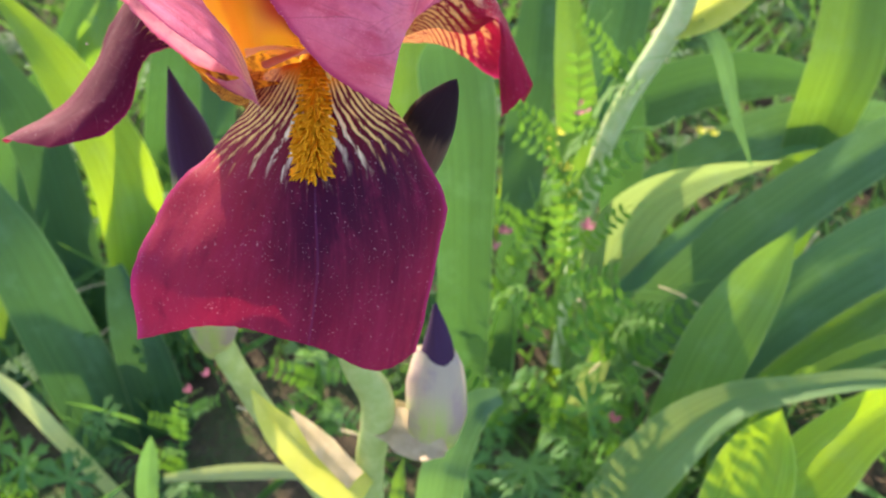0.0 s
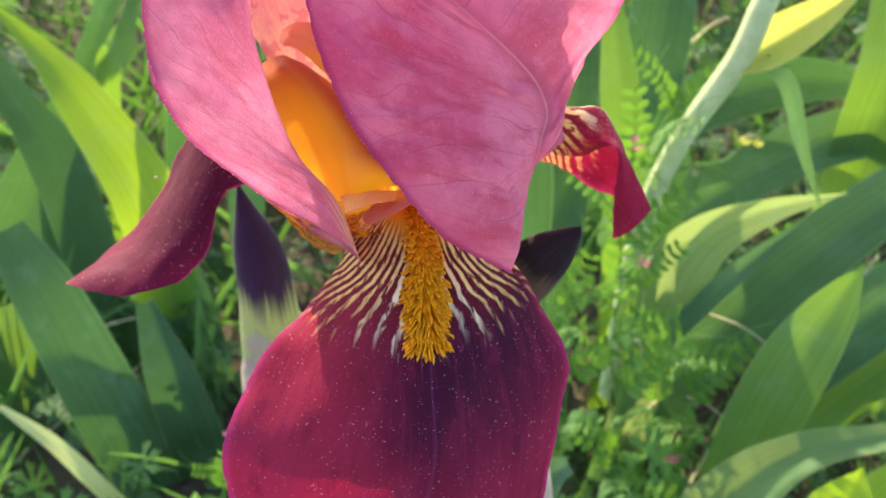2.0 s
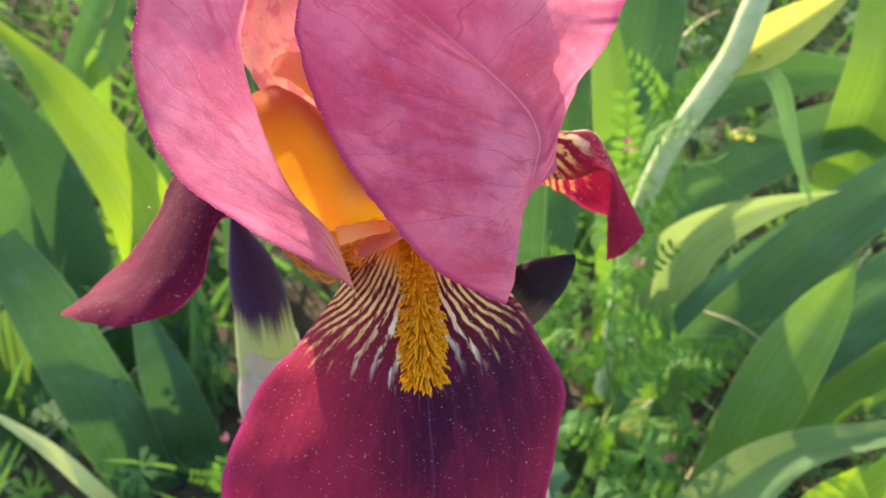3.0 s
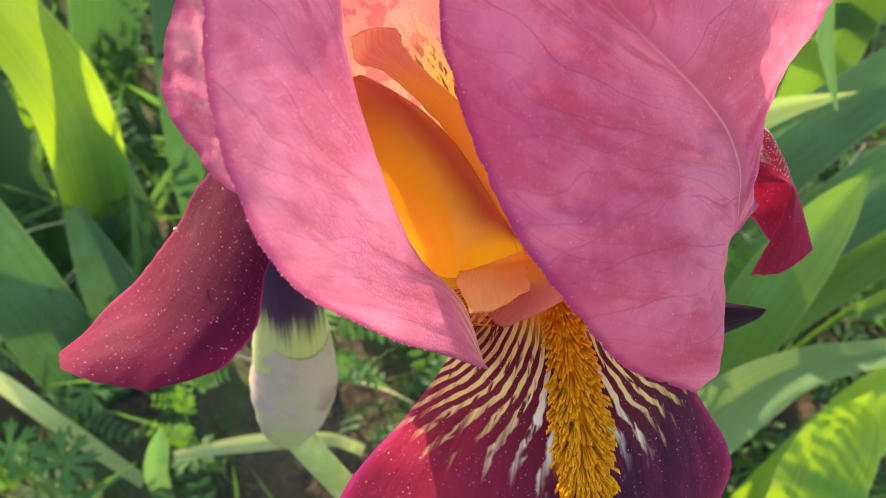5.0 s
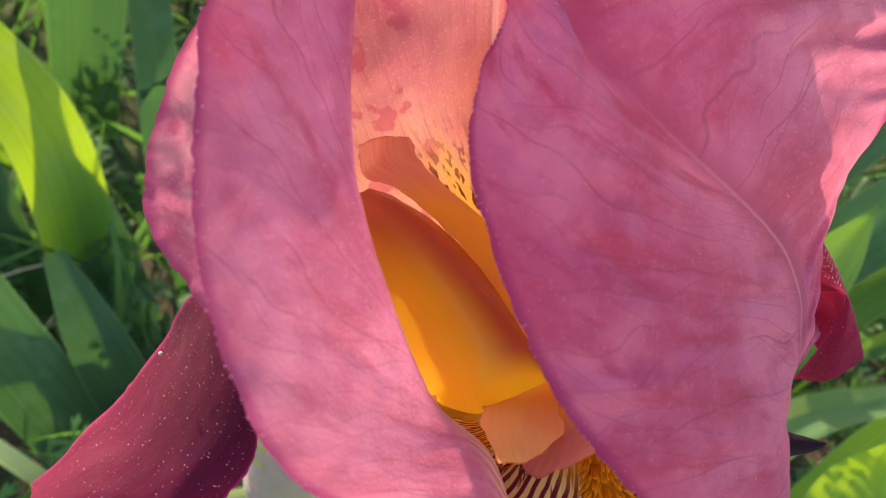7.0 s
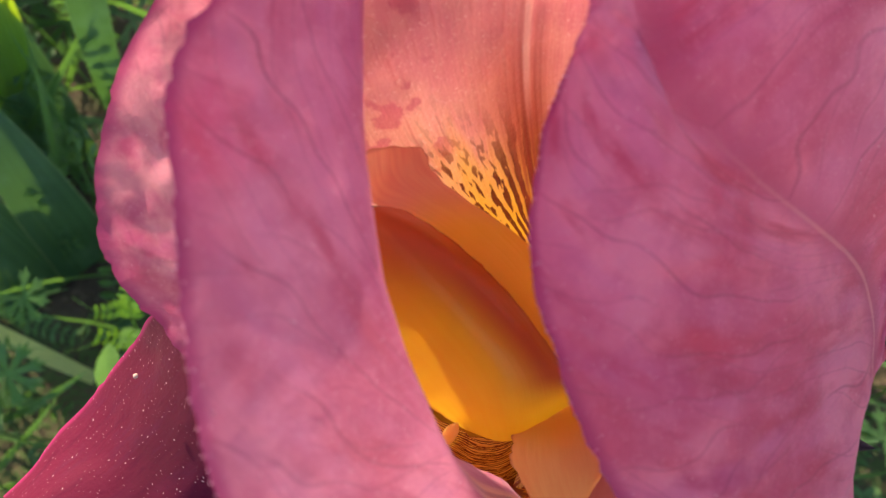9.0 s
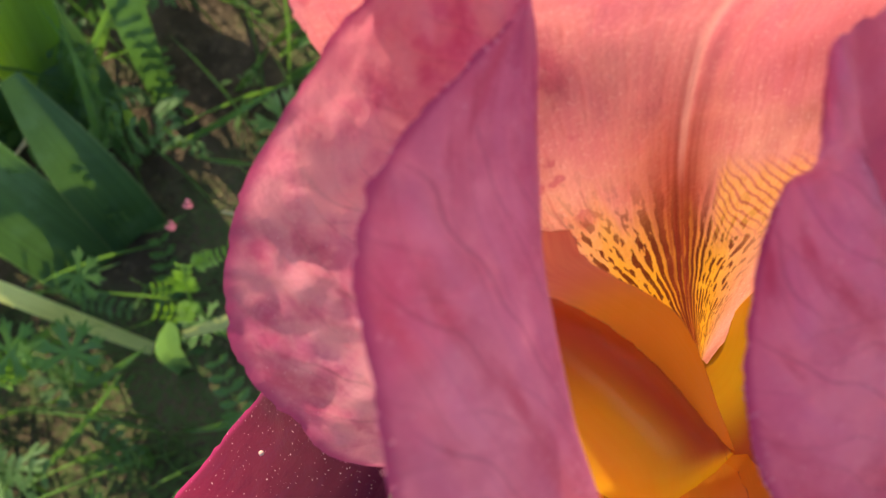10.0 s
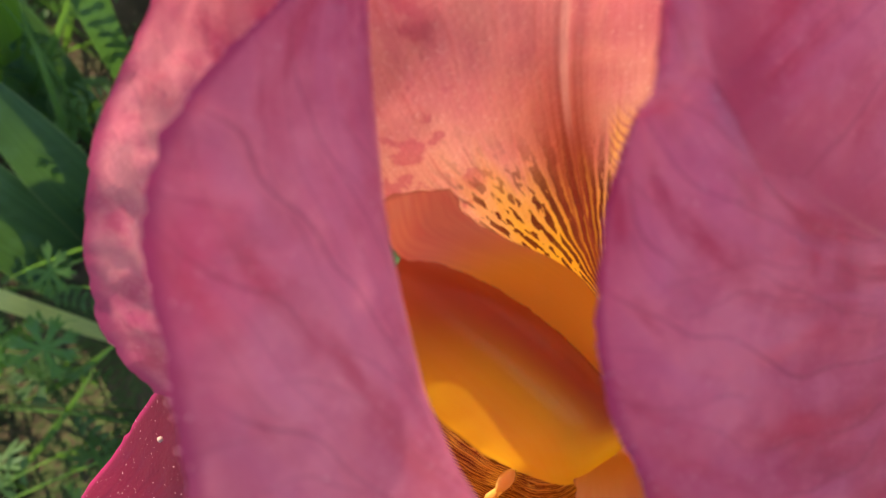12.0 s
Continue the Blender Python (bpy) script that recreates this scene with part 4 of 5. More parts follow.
def build_beard():
    """A raised ridge with short blunt hairs along the middle of the front petal."""
    me = front_fall.data
    nu = 64
    bm = bmesh.new()
    layer = bm.loops.layers.uv.new("UVMap")
    rnd = random.Random(4)
    out = Vector((0.05, -0.75, 0.66)).normalized()

    def at(i, j):
        a1, b1 = me.vertices[j * nu + int(i)].co, me.vertices[j * nu + int(i) + 1].co
        return a1 + (b1 - a1) * (i - int(i))

    def half(s):
        return (4.6 + 6.0 * max(0.0, 1 - s / 0.30) ** 1.5) * (1.0 if s < 0.6 else 1 - 0.65 * (s - 0.6) / 0.4)

    rows = []
    for j in range(5, 40):
        s = (j - 5) / 35
        lift = 0.0014 * min(1.0, 6 * s + 0.2, 6 * (1.02 - s))
        rows.append([bm.verts.new(at(31.5 + x * half(s) * 0.9, j) + out * (lift * (1 - x * x) + 0.0002 * noise.noise(Vector((x * 4, j * 0.8, 0))))) for x in np.linspace(-1, 1, 9)])
    for j, (a1, b1) in enumerate(zip(rows, rows[1:])):
        for i in range(8):
            face = bm.faces.new((a1[i], a1[i + 1], b1[i + 1], b1[i]))
            face.smooth = True
            for loop in face.loops:
                loop[layer].uv = (0.3, j / 35)
    count = 860
    for k in range(count):
        s = k / count
        j = int(5 + s * 35)
        x = rnd.uniform(-1, 1)
        x = math.copysign(abs(x) ** (0.7 if s < 0.8 else 1.0), x)
        i = 31.5 + x * half(s)
        pos = at(i, j) + out * 0.0013 * (1 - x * x)
        down = (me.vertices[(j + 2) * nu + int(i)].co - me.vertices[j * nu + int(i)].co).normalized()
        side = Vector((1, 0, 0)) * x
        way = (down * rnd.uniform(0.4, 0.9) + out * rnd.uniform(0.45, 0.95) + side * rnd.uniform(0.5, 1.6)).normalized()
        length = rnd.uniform(0.0007, 0.0013) + 0.0026 * s
        r = 0.00021
        a1 = way.orthogonal().normalized() * r
        b1 = way.cross(a1)
        ring = (a1, b1 * 0.8 - a1 * 0.6, -b1 * 0.8 - a1 * 0.6)
        low = [bm.verts.new(pos + x) for x in ring]
        mid = [bm.verts.new(pos + way * length * 0.93 + x * 1.2) for x in ring]
        top = bm.verts.new(pos + way * length + down * length * 0.1)
        tint = rnd.random()
        for c in range(3):
            for face in (bm.faces.new((low[c], low[(c + 1) % 3], mid[(c + 1) % 3], mid[c])), bm.faces.new((mid[c], mid[(c + 1) % 3], top))):
                for loop in face.loops:
                    loop[layer].uv = (tint, s)
    return tagged(part("beard", bm, BEARD, front_fall, "fuzzy yellow-orange beard"), kind="stuff")


build_beard()


def build_pollen(petal, count, seed, size, spots=(), band=None, nu=0):
    """Tiny grains that cling to a petal."""
    rnd = random.Random(seed)
    me = petal.data
    bm = bmesh.new()
    faces = range(len(me.polygons) * 6 // 10)
    if band:
        u0, u1, v0, v1 = band
        faces = [k for k in range(len(me.polygons)) if u0 <= (k % (nu - 1)) / (nu - 1) <= u1 and v0 <= (k // (nu - 1)) / (nu - 1) <= v1]
    places = [(me.polygons[k].center, rnd.uniform(0.5, 1.0) * size) for k in (rnd.choice(faces) for _ in range(count))]
    for c, r in [*places, *((P(x, y, z), r) for x, y, z, r in spots)]:
        m = Matrix.Translation(c + Vector((0, -0.5, 0.8)) * r * 0.6) @ Matrix.Diagonal((r, r, r * 0.8, 1))
        bmesh.ops.create_icosphere(bm, subdivisions=1, radius=1.0, matrix=m)
    return tagged(part("pollen", bm, POLLEN, petal, "pale pollen grains"), kind="stuff")


build_pollen(left_fall, 300, 8, 0.00004, [(-4.50, 2.20, -2.15, 0.00035), (-3.3, 2.0, -1.9, 0.0002)])
build_pollen(front_fall, 130, 9, 0.00004)
build_pollen(right_fall, 320, 10, 0.00010, band=(0.28, 0.62, 0.30, 0.62), nu=56)


def build_beads(petal, columns, rows, count, seed):
    """Tiny clear beads along the free margin of a petal."""
    rnd = random.Random(seed)
    me = petal.data
    bm = bmesh.new()
    for k in range(count):
        j = rnd.randint(*rows)
        i = 0 if rnd.random() < 0.75 else rnd.randint(0, 3)
        r = rnd.uniform(0.00005, 0.00012)
        m = Matrix.Translation(me.vertices[j * columns + i].co + Vector((0, -0.3, 0.8)) * r) @ Matrix.Diagonal((r, r, r, 1))
        bmesh.ops.create_icosphere(bm, subdivisions=1, radius=1.0, matrix=m)
    return tagged(part("rim_bead", bm, BEAD, petal, "tiny glistening beads on the petal's rim"), kind="stuff")


build_beads(right_standard, 110, (18, 96), 150, 31)
build_beads(left_standard, 110, (8, 110), 150, 32)


def build_stamen(anther, filament, label):
    """A pale anther on a short filament beside the beard."""
    s1 = part("stamen", tube([P(*q) for q in filament], [0.0006, 0.0005, 0.0004], 10, 16), CREAM, iris, label)
    part("anther", tube([P(*q) for q in anther], [0.0002, 0.0007, 0.0008, 0.0006, 0.0002], 12, 18, 0.7), CREAM, s1)


build_stamen([(0.24, 0.10, -1.60), (0.25, 0.02, -1.64), (0.27, -0.08, -1.70), (0.29, -0.17, -1.76), (0.30, -0.22, -1.80)], [(0.30, 0.90, -1.75), (0.27, 0.45, -1.66), (0.24, 0.10, -1.60)], "cream anther beside the beard")
build_stamen([(-1.08, 1.02, -1.42), (-1.12, 0.98, -1.50), (-1.16, 0.93, -1.60), (-1.20, 0.88, -1.70), (-1.22, 0.86, -1.75)], [(-1.30, 0.80, -2.05), (-1.26, 0.83, -1.90), (-1.22, 0.86, -1.75)], "yellow anther over the lined haft")
build_stamen([(0.96, 0.20, -1.22), (1.00, 0.12, -1.25), (1.04, 0.02, -1.29), (1.07, -0.08, -1.34), (1.08, -0.12, -1.37)], [(0.85, 0.95, -1.70), (0.90, 0.55, -1.46), (0.96, 0.20, -1.24)], "cream anther beside the beard")

# ---- ground ----
def ground_height(x, y):
    return 0.012 * noise.noise(Vector((x * 6, y * 6, 0))) + 0.006 * noise.noise(Vector((x * 23, y * 23, 3)))


def build_ground():
    xs = np.r_[-60, -12, -3, np.linspace(-0.9, 1.1, 110), 3, 12, 60]
    ys = np.r_[-60, -12, -3, np.linspace(-0.5, 1.5, 110), 3, 12, 60]
    rows = [[Vector((x, y, ground_height(x, y) if abs(x) < 2 and abs(y) < 2 else 0.0)) for x in xs] for y in ys]
    return tagged(finish(grid_mesh(rows), "ground", SOIL), "brown crumbly garden soil between weeds", "ground", kind="structure")


ground = build_ground()

# ---- iris leaves round the flower ----
clump = thing("iris_clump", "clump of broad sword-shaped green iris leaves growing from the soil", "plant")


def leaf(hue, facing, *points, **how):
    return part("leaf", blade(points, facing, **how), LEAF[hue], clump)


# blades rising to the lip's height: unseen upper ends added to shade others
leaf("mid", (-0.35, -0.88, 0.35), (15.6, 12.3, -31.2, 2.99), (17.2, 14.2, -24.7, 3.49), (18.9, 15.8, -21.5, 2.45), (20.1, 16.8, -18.9, 0.00))
leaf("cream", (-0.23, -1.05, 0.11), (12.1, 18.7, -28.7, 2.86), (12.6, 19.5, -23.4, 3.58), (13.8, 19.6, -20.3, 2.86), (16.2, 19.4, -18.3, 1.52), (19.6, 19.4, -17.1, 0.00), crease=0.16)
leaf("blue", (-0.29, -0.73, 0.62), (11.4, 16.9, -27.7, 0.92), (14.0, 18.4, -23.8, 1.06), (16.6, 19.5, -21.2, 0.87), (18.6, 20.3, -19.6, 0.00))
leaf("yellow", (-0.35, -0.84, 0.27), (15.8, 4.0, -26.9, 3.36), (16.3, 5.3, -24.0, 3.50), (16.8, 6.4, -22.1, 2.58), (17.3, 7.2, -20.5, 0.00))
leaf("cream", (-0.39, -0.58, 1.11), (11.6, 8.0, -31.4, 3.07), (14.0, 9.0, -25.9, 2.86), (16.3, 9.5, -23.2, 1.80), (19.1, 9.4, -21.8, 1.10), (22.4, 9.4, -21.0, 0.82), (26.1, 9.1, -21.3, 0.24), crease=0.2)
leaf("yellow", (-0.44, -0.84, 0.22), (18.3, 7.2, -32.3, 3.35), (21.0, 8.8, -27.6, 3.73), (23.1, 9.9, -24.9, 2.86), (26.8, 11.2, -22.0, 1.52))
leaf("mid", (-0.46, -0.59, 0.66), (21.1, 14.0, -27.8, 0.29), (22.7, 14.0, -26.3, 1.14), (25.5, 14.3, -24.6, 1.40), (28.6, 14.8, -24.0, 0.56))
leaf("mid", (-0.41, -0.80, 0.44), (28.2, 33.3, -32.0, 3.62), (28.5, 34.6, -24.7, 4.14), (29.1, 35.8, -20.3, 4.54), (29.5, 39.6, -14.8, 3.93))
leaf("dark", (-0.34, -0.81, 0.48), (14.9, 39.6, -29.6, 4.22), (20.1, 40.1, -26.1, 4.09), (26.2, 40.9, -25.2, 3.27), (34.1, 42.2, -26.6, 0.42))
leaf("blue", (-0.39, -0.77, 0.51), (17.4, 34.8, -33.3, 3.32), (23.7, 35.6, -28.0, 3.76), (28.7, 35.3, -25.4, 3.45), (35.4, 34.4, -24.8, 2.64))
leaf("blue", (-0.37, -0.72, 0.58), (14.1, 20.7, -33.9, 3.86), (18.9, 22.4, -27.5, 4.30), (23.0, 23.7, -23.2, 3.50), (27.7, 25.3, -19.9, 2.80), (31.7, 26.9, -18.2, 1.56))
leaf("blue", (-0.46, -0.67, 0.59), (20.4, 19.5, -32.2, 3.71), (23.8, 20.2, -27.0, 3.82), (27.4, 20.8, -23.4, 3.97), (30.7, 21.1, -21.5, 2.69))
leaf("mid", (-0.47, -0.64, 0.61), (21.2, 17.7, -34.1, 3.38), (24.8, 18.5, -28.8, 3.18), (28.4, 19.3, -25.0, 2.75), (31.4, 19.9, -22.8, 1.49))
leaf("mid", (-0.12, -0.91, 0.39), (11.4, 24.7, -29.6, 1.75), (10.8, 25.8, -21.0, 2.39), (10.1, 27.3, -16.5, 1.98), (9.3, 30.2, -11.8, 0.90), (8.3, 36.4, -5.0, 1.79), (7.5, 42.7, 0.3, 1.10), (7.0, 46.7, 3.1, 0.00))
leaf("dark", (-0.02, -0.82, 0.57), (4.6, 14.4, -26.0, 2.57), (4.4, 15.7, -18.7, 2.60), (4.1, 17.0, -14.3, 3.08), (3.5, 18.3, -11.5, 3.00), (3.1, 18.9, -10.1, 0.00))
leaf("dark", (-0.10, -0.91, 0.40), (7.7, 23.9, -27.5, 2.03), (8.1, 27.4, -22.2, 2.65), (8.3, 29.9, -18.1, 2.60), (8.8, 34.1, -13.5, 1.95), (9.5, 40.9, -6.1, 1.95), (10.4, 47.6, -0.2, 1.19), (11.1, 51.8, 2.9, 0.00))
leaf("dark", (-0.19, -0.90, 0.38), (15.0, 31.9, -26.1, 2.96), (13.7, 33.9, -21.0, 3.57), (14.0, 35.9, -17.4, 3.86), (14.4, 38.3, -14.8, 3.15), (15.7, 45.4, -7.0, 3.15), (17.2, 52.6, -0.7, 1.93), (18.5, 57.1, 2.7, 0.00))
leaf("yellow", (-0.13, -0.96, 0.24), (8.6, 39.1, -25.7, 1.61), (8.8, 39.1, -21.3, 1.72), (9.5, 41.3, -17.4, 1.51), (11.7, 49.8, -8.2, 2.26), (13.9, 57.4, -1.4, 1.38), (15.7, 62.1, 2.2, 0.00))
leaf("yellow", (0.90, -0.78, 0.49), (-17.9, 24.5, -43.9, 3.30), (-17.4, 28.5, -35.1, 4.52), (-18.3, 31.7, -28.7, 4.56), (-22.0, 35.1, -23.5, 3.36), (-25.1, 37.6, -20.9, 1.68), (-28.6, 39.8, -18.5, 0.00))
leaf("dark", (0.47, -0.76, 0.45), (-20.9, 25.8, -41.8, 2.86), (-23.2, 31.5, -32.7, 3.56), (-25.4, 35.1, -27.3, 3.50), (-29.0, 38.5, -23.6, 2.34), (-42.6, 50.9, -10.2, 2.34), (-52.5, 58.5, -3.5, 1.43), (-60.0, 63.1, 0.0, 0.00))
leaf("dark", (0.69, -0.59, 0.71), (-14.7, 16.4, -47.6, 3.50), (-16.8, 17.7, -40.3, 4.36), (-19.4, 20.2, -33.9, 4.34), (-21.9, 23.0, -28.6, 3.71), (-24.4, 25.7, -25.7, 2.36), wave=0.02)
leaf("dark", (0.32, -0.62, 0.72), (-14.1, 18.2, -48.5, 3.22), (-14.4, 19.6, -39.7, 3.51), (-15.7, 21.7, -34.4, 3.03), (-17.3, 24.8, -31.0, 1.07))
leaf("straw", (0.43, -0.54, 0.72), (-14.0, 12.4, -40.0, 0.70), (-17.7, 14.2, -35.2, 0.95), (-20.2, 15.5, -32.3, 0.85), (-23.2, 16.9, -30.8, 0.32), root=False)
leaf("blue", (0.30, -0.70, 0.62), (-12.3, 11.0, -35.6, 1.15), (-11.7, 11.0, -32.6, 1.10), (-11.2, 11.0, -30.6, 0.70), (-10.9, 11.0, -29.3, 0.00), crease=0.2)
leaf("straw", (0.21, -0.53, 0.82), (-1.8, 11.6, -34.9, 0.56), (-3.6, 11.7, -33.4, 0.67), (-7.2, 11.7, -33.4, 0.85), (-11.2, 11.4, -33.8, 0.43), root=False)
leaf("dark", (0.23, -0.94, 0.24), (-11.8, 29.1, -32.2, 1.91), (-11.7, 32.5, -27.1, 2.45), (-11.7, 34.0, -24.8, 2.24), (-12.4, 48.7, -8.7, 2.24), (-13.0, 56.3, -2.0, 1.37), (-13.5, 60.9, 1.5, 0.00))
leaf("mid", (0.27, -0.93, 0.24), (-22.2, 39.6, -25.3, 1.61), (-20.9, 40.6, -22.7, 1.98), (-19.9, 43.3, -19.8, 0.79), (-16.3, 52.5, -9.8, 2.38), (-13.2, 60.5, -2.6, 1.45), (-11.0, 65.4, 1.2, 0.00))
leaf("blue", (-0.04, -0.60, 0.80), (3.5, 3.7, -24.3, 1.82), (3.9, 4.7, -21.0, 1.70), (4.8, 5.7, -19.2, 1.29), (5.8, 6.4, -19.2, 0.65), wave=0.03)
leaf("mid", (0.04, -0.53, 0.85), (1.7, 6.3, -28.9, 0.62), (1.8, 7.0, -26.7, 0.61), (2.0, 7.9, -25.7, 0.00))
leaf("blue", (-0.31, -0.80, 0.51), (13.9, 19.5, -10.1, 0.48), (14.9, 18.7, -10.9, 0.72), (15.9, 17.9, -13.3, 0.54), (17.1, 17.0, -15.7, 0.10), root=False)
leaf("mid", (0.44, -0.56, 0.70), (-22.6, 18.1, -48.7, 4.43), (-24.2, 20.1, -43.6, 5.06), (-26.3, 23.1, -38.8, 4.60), (-28.2, 26.5, -33.7, 2.26))
leaf("dark", (0.32, -0.69, 0.64), (-14.9, 23.2, -46.1, 3.32), (-15.7, 26.4, -39.7, 4.02), (-17.6, 30.2, -34.0, 3.96), (-19.4, 32.9, -29.7, 2.73))
leaf("blue", (0.41, -0.68, 0.61), (-21.0, 24.3, -47.9, 3.86), (-23.1, 28.7, -40.2, 4.57), (-24.9, 32.4, -34.7, 4.09), (-25.9, 35.7, -29.6, 2.41))
leaf("dark", (0.39, -0.80, 0.45), (-31.6, 29.9, -41.9, 5.14), (-29.9, 33.6, -34.8, 4.98), (-26.4, 37.9, -28.7, 3.68), (-23.7, 40.9, -23.9, 1.61), (-16.4, 53.6, -10.1, 2.41), (-11.4, 61.8, -2.7, 1.47), (-7.8, 66.7, 1.2, 0.00))
leaf("dark", (0.14, -0.96, 0.24), (-3.2, 41.2, -35.3, 3.63), (-4.3, 45.8, -28.8, 4.03), (-5.4, 51.3, -22.9, 2.69), (-7.7, 61.6, -11.8, 2.69), (-9.7, 70.3, -3.8, 1.64), (-11.2, 75.6, 0.5, 0.00))
leaf("dark", (0.25, -0.94, 0.24), (-19.3, 42.5, -37.0, 4.21), (-18.0, 46.4, -29.7, 5.00), (-17.8, 52.0, -23.7, 3.63), (-17.5, 62.5, -12.3, 3.63), (-17.4, 71.4, -4.1, 2.21), (-17.3, 76.7, 0.2, 0.00))
leaf("mid", (0.47, -0.53, 0.71), (-28.2, 17.9, -48.9, 3.62), (-28.5, 21.5, -40.6, 3.83), (-29.3, 26.0, -34.3, 2.26))
leaf("dark", (0.42, -0.55, 0.72), (-24.7, 21.2, -43.8, 3.17), (-25.1, 22.7, -40.7, 4.28), (-22.0, 23.0, -39.0, 2.30), root=False)
leaf("mid", (0.08, -0.97, 0.24), (-0.1, 35.7, -31.0, 3.27), (0.5, 39.8, -25.0, 3.62), (-0.5, 44.4, -20.0, 2.41), (-2.6, 53.9, -9.7, 2.41), (-4.6, 61.9, -2.5, 1.47), (-5.9, 66.8, 1.3, 0.00))

# ---- a second flower stalk behind ----
stalk = thing("iris_stalk", "pale green iris flower stalk with a yellow-green sheath", "plant")
part("stem", tube([P(*q) for q in ((10.65, 19.33, -32.43), (10.92, 21.06, -23.17), (11.05, 20.42, -17.97), (11.77, 20.28, -14.42), (12.98, 19.80, -10.51), (13.35, 19.79, -8.30), (13.83, 20.40, -6.17), (14.41, 22.34, -3.32))], [0.0056, 0.0055, 0.0052, 0.005, 0.0054, 0.005, 0.0048, 0.0042], 14, 40), STALK, stalk, "")
part("bract", blade([(*q, w) for q, w in (((12.82, 19.54, -10.50), 1.0), ((13.92, 19.49, -9.52), 1.9), ((15.41, 19.79, -8.60), 1.6), ((17.40, 20.51, -7.51), 0.3))], (0, -0.6, 0.7), crease=0.3, root=False), SPATHE, stalk, "yellow-green sheath leaf")

# ---- weeds ----
def leaflet(bm, layer, base, way, up, length, width, fold=0.15):
    side = way.cross(up).normalized()
    nrm = side.cross(way)
    rows = []
    for s, w in ((0, 0.08), (0.25, 0.8), (0.55, 1.0), (0.82, 0.65), (1.0, 0.05)):
        c = base + way * (length * s) - nrm * (length * 0.12 * s * s)
        rows.append([bm.verts.new(c + side * (x * w * width / 2) + nrm * (abs(x) * fold * width * w)) for x in (-1, 0, 1)])
    for j in range(4):
        for i in range(2):
            face = bm.faces.new((rows[j][i], rows[j][i + 1], rows[j + 1][i + 1], rows[j + 1][i]))
            for loop, (b, c) in zip(face.loops, ((j, i), (j, i + 1), (j + 1, i + 1), (j + 1, i))):
                loop[layer].uv = (c / 2, b / 4)


def thread(bm, layer, pts, r):
    """A thin three-sided stalk."""
    rings = []
    for k, c in enumerate(pts):
        d = (pts[min(k + 1, len(pts) - 1)] - pts[max(k - 1, 0)]).normalized()
        s = d.orthogonal().normalized()
        t = d.cross(s)
        w = r * (1 - 0.6 * k / len(pts))
        rings.append([bm.verts.new(c + (s * math.cos(x) + t * math.sin(x)) * w) for x in (0, 2.09, 4.19)])
    for a1, b1 in zip(rings, rings[1:]):
        for i in range(3):
            face = bm.faces.new((a1[i], a1[(i + 1) % 3], b1[(i + 1) % 3], b1[i]))
            for loop in face.loops:
                loop[layer].uv = (0.5, 0.5)


def add_frond(bm, layer, m, rnd, pairs=7, length=0.045, tendril=True):
    """A feathered vetch leaf, its base at the origin of m and growing along m's x."""
    q = [m @ Vector((length * s, 0, 0.25 * length * math.sin(2.2 * s))) for s in np.linspace(0, 1, 8)]
    thread(bm, layer, q, 0.0005)
    for k in range(pairs):
        s = 0.15 + 0.8 * k / (pairs - 1)
        base = Vector((length * s, 0, 0.25 * length * math.sin(2.2 * s)))
        for sgn in (-1, 1):
            way = Vector((0.45, sgn, 0.15 + rnd.uniform(-0.2, 0.2))).normalized()
            size = length * rnd.uniform(0.20, 0.26) * (1.05 - 0.35 * s)
            leaflet(bm, layer, m @ base, (m.to_3x3() @ way).normalized(), (m.to_3x3() @ Vector((0, 0, 1))).normalized(), size, size * 0.50)
    if tendril:
        turn = rnd.choice((-1, 1))
        end = [m @ Vector((length * (1 + 0.45 * s), turn * length * 0.35 * s * s, 0.2 * length + length * 0.3 * math.sin(3 * s))) for s in np.linspace(0, 1, 10)]
        thread(bm, layer, end, 0.00035)


def add_cut_leaf(bm, layer, m, rnd, size=0.03):
    """A palmate weed leaf cut into narrow lobes."""
    for k in range(7):
        a1 = radians(-130 + 260 * k / 6 + rnd.uniform(-6, 6))
        way = Vector((math.cos(a1), math.sin(a1), 0.12))
        for off, s0, ln, wd in ((0, 0.0, 1.0, 0.20), (0.42, 0.45, 0.45, 0.13), (-0.42, 0.45, 0.45, 0.13)):
            w2 = Vector((math.cos(a1 + off), math.sin(a1 + off), 0.10))
            leaflet(bm, layer, m @ (way * size * s0), (m.to_3x3() @ w2).normalized(), (m.to_3x3() @ Vector((0, 0, 1))).normalized(), size * ln, size * wd, 0.1)
    thread(bm, layer, [m @ Vector((0, 0, -size * 2.2 * s)) + Vector((0.004 * math.sin(3 * s), 0, 0)) for s in np.linspace(0, 1, 5)], 0.0008)


def new_bm():
    bm = bmesh.new()
    return bm, bm.loops.layers.uv.new("UVMap")


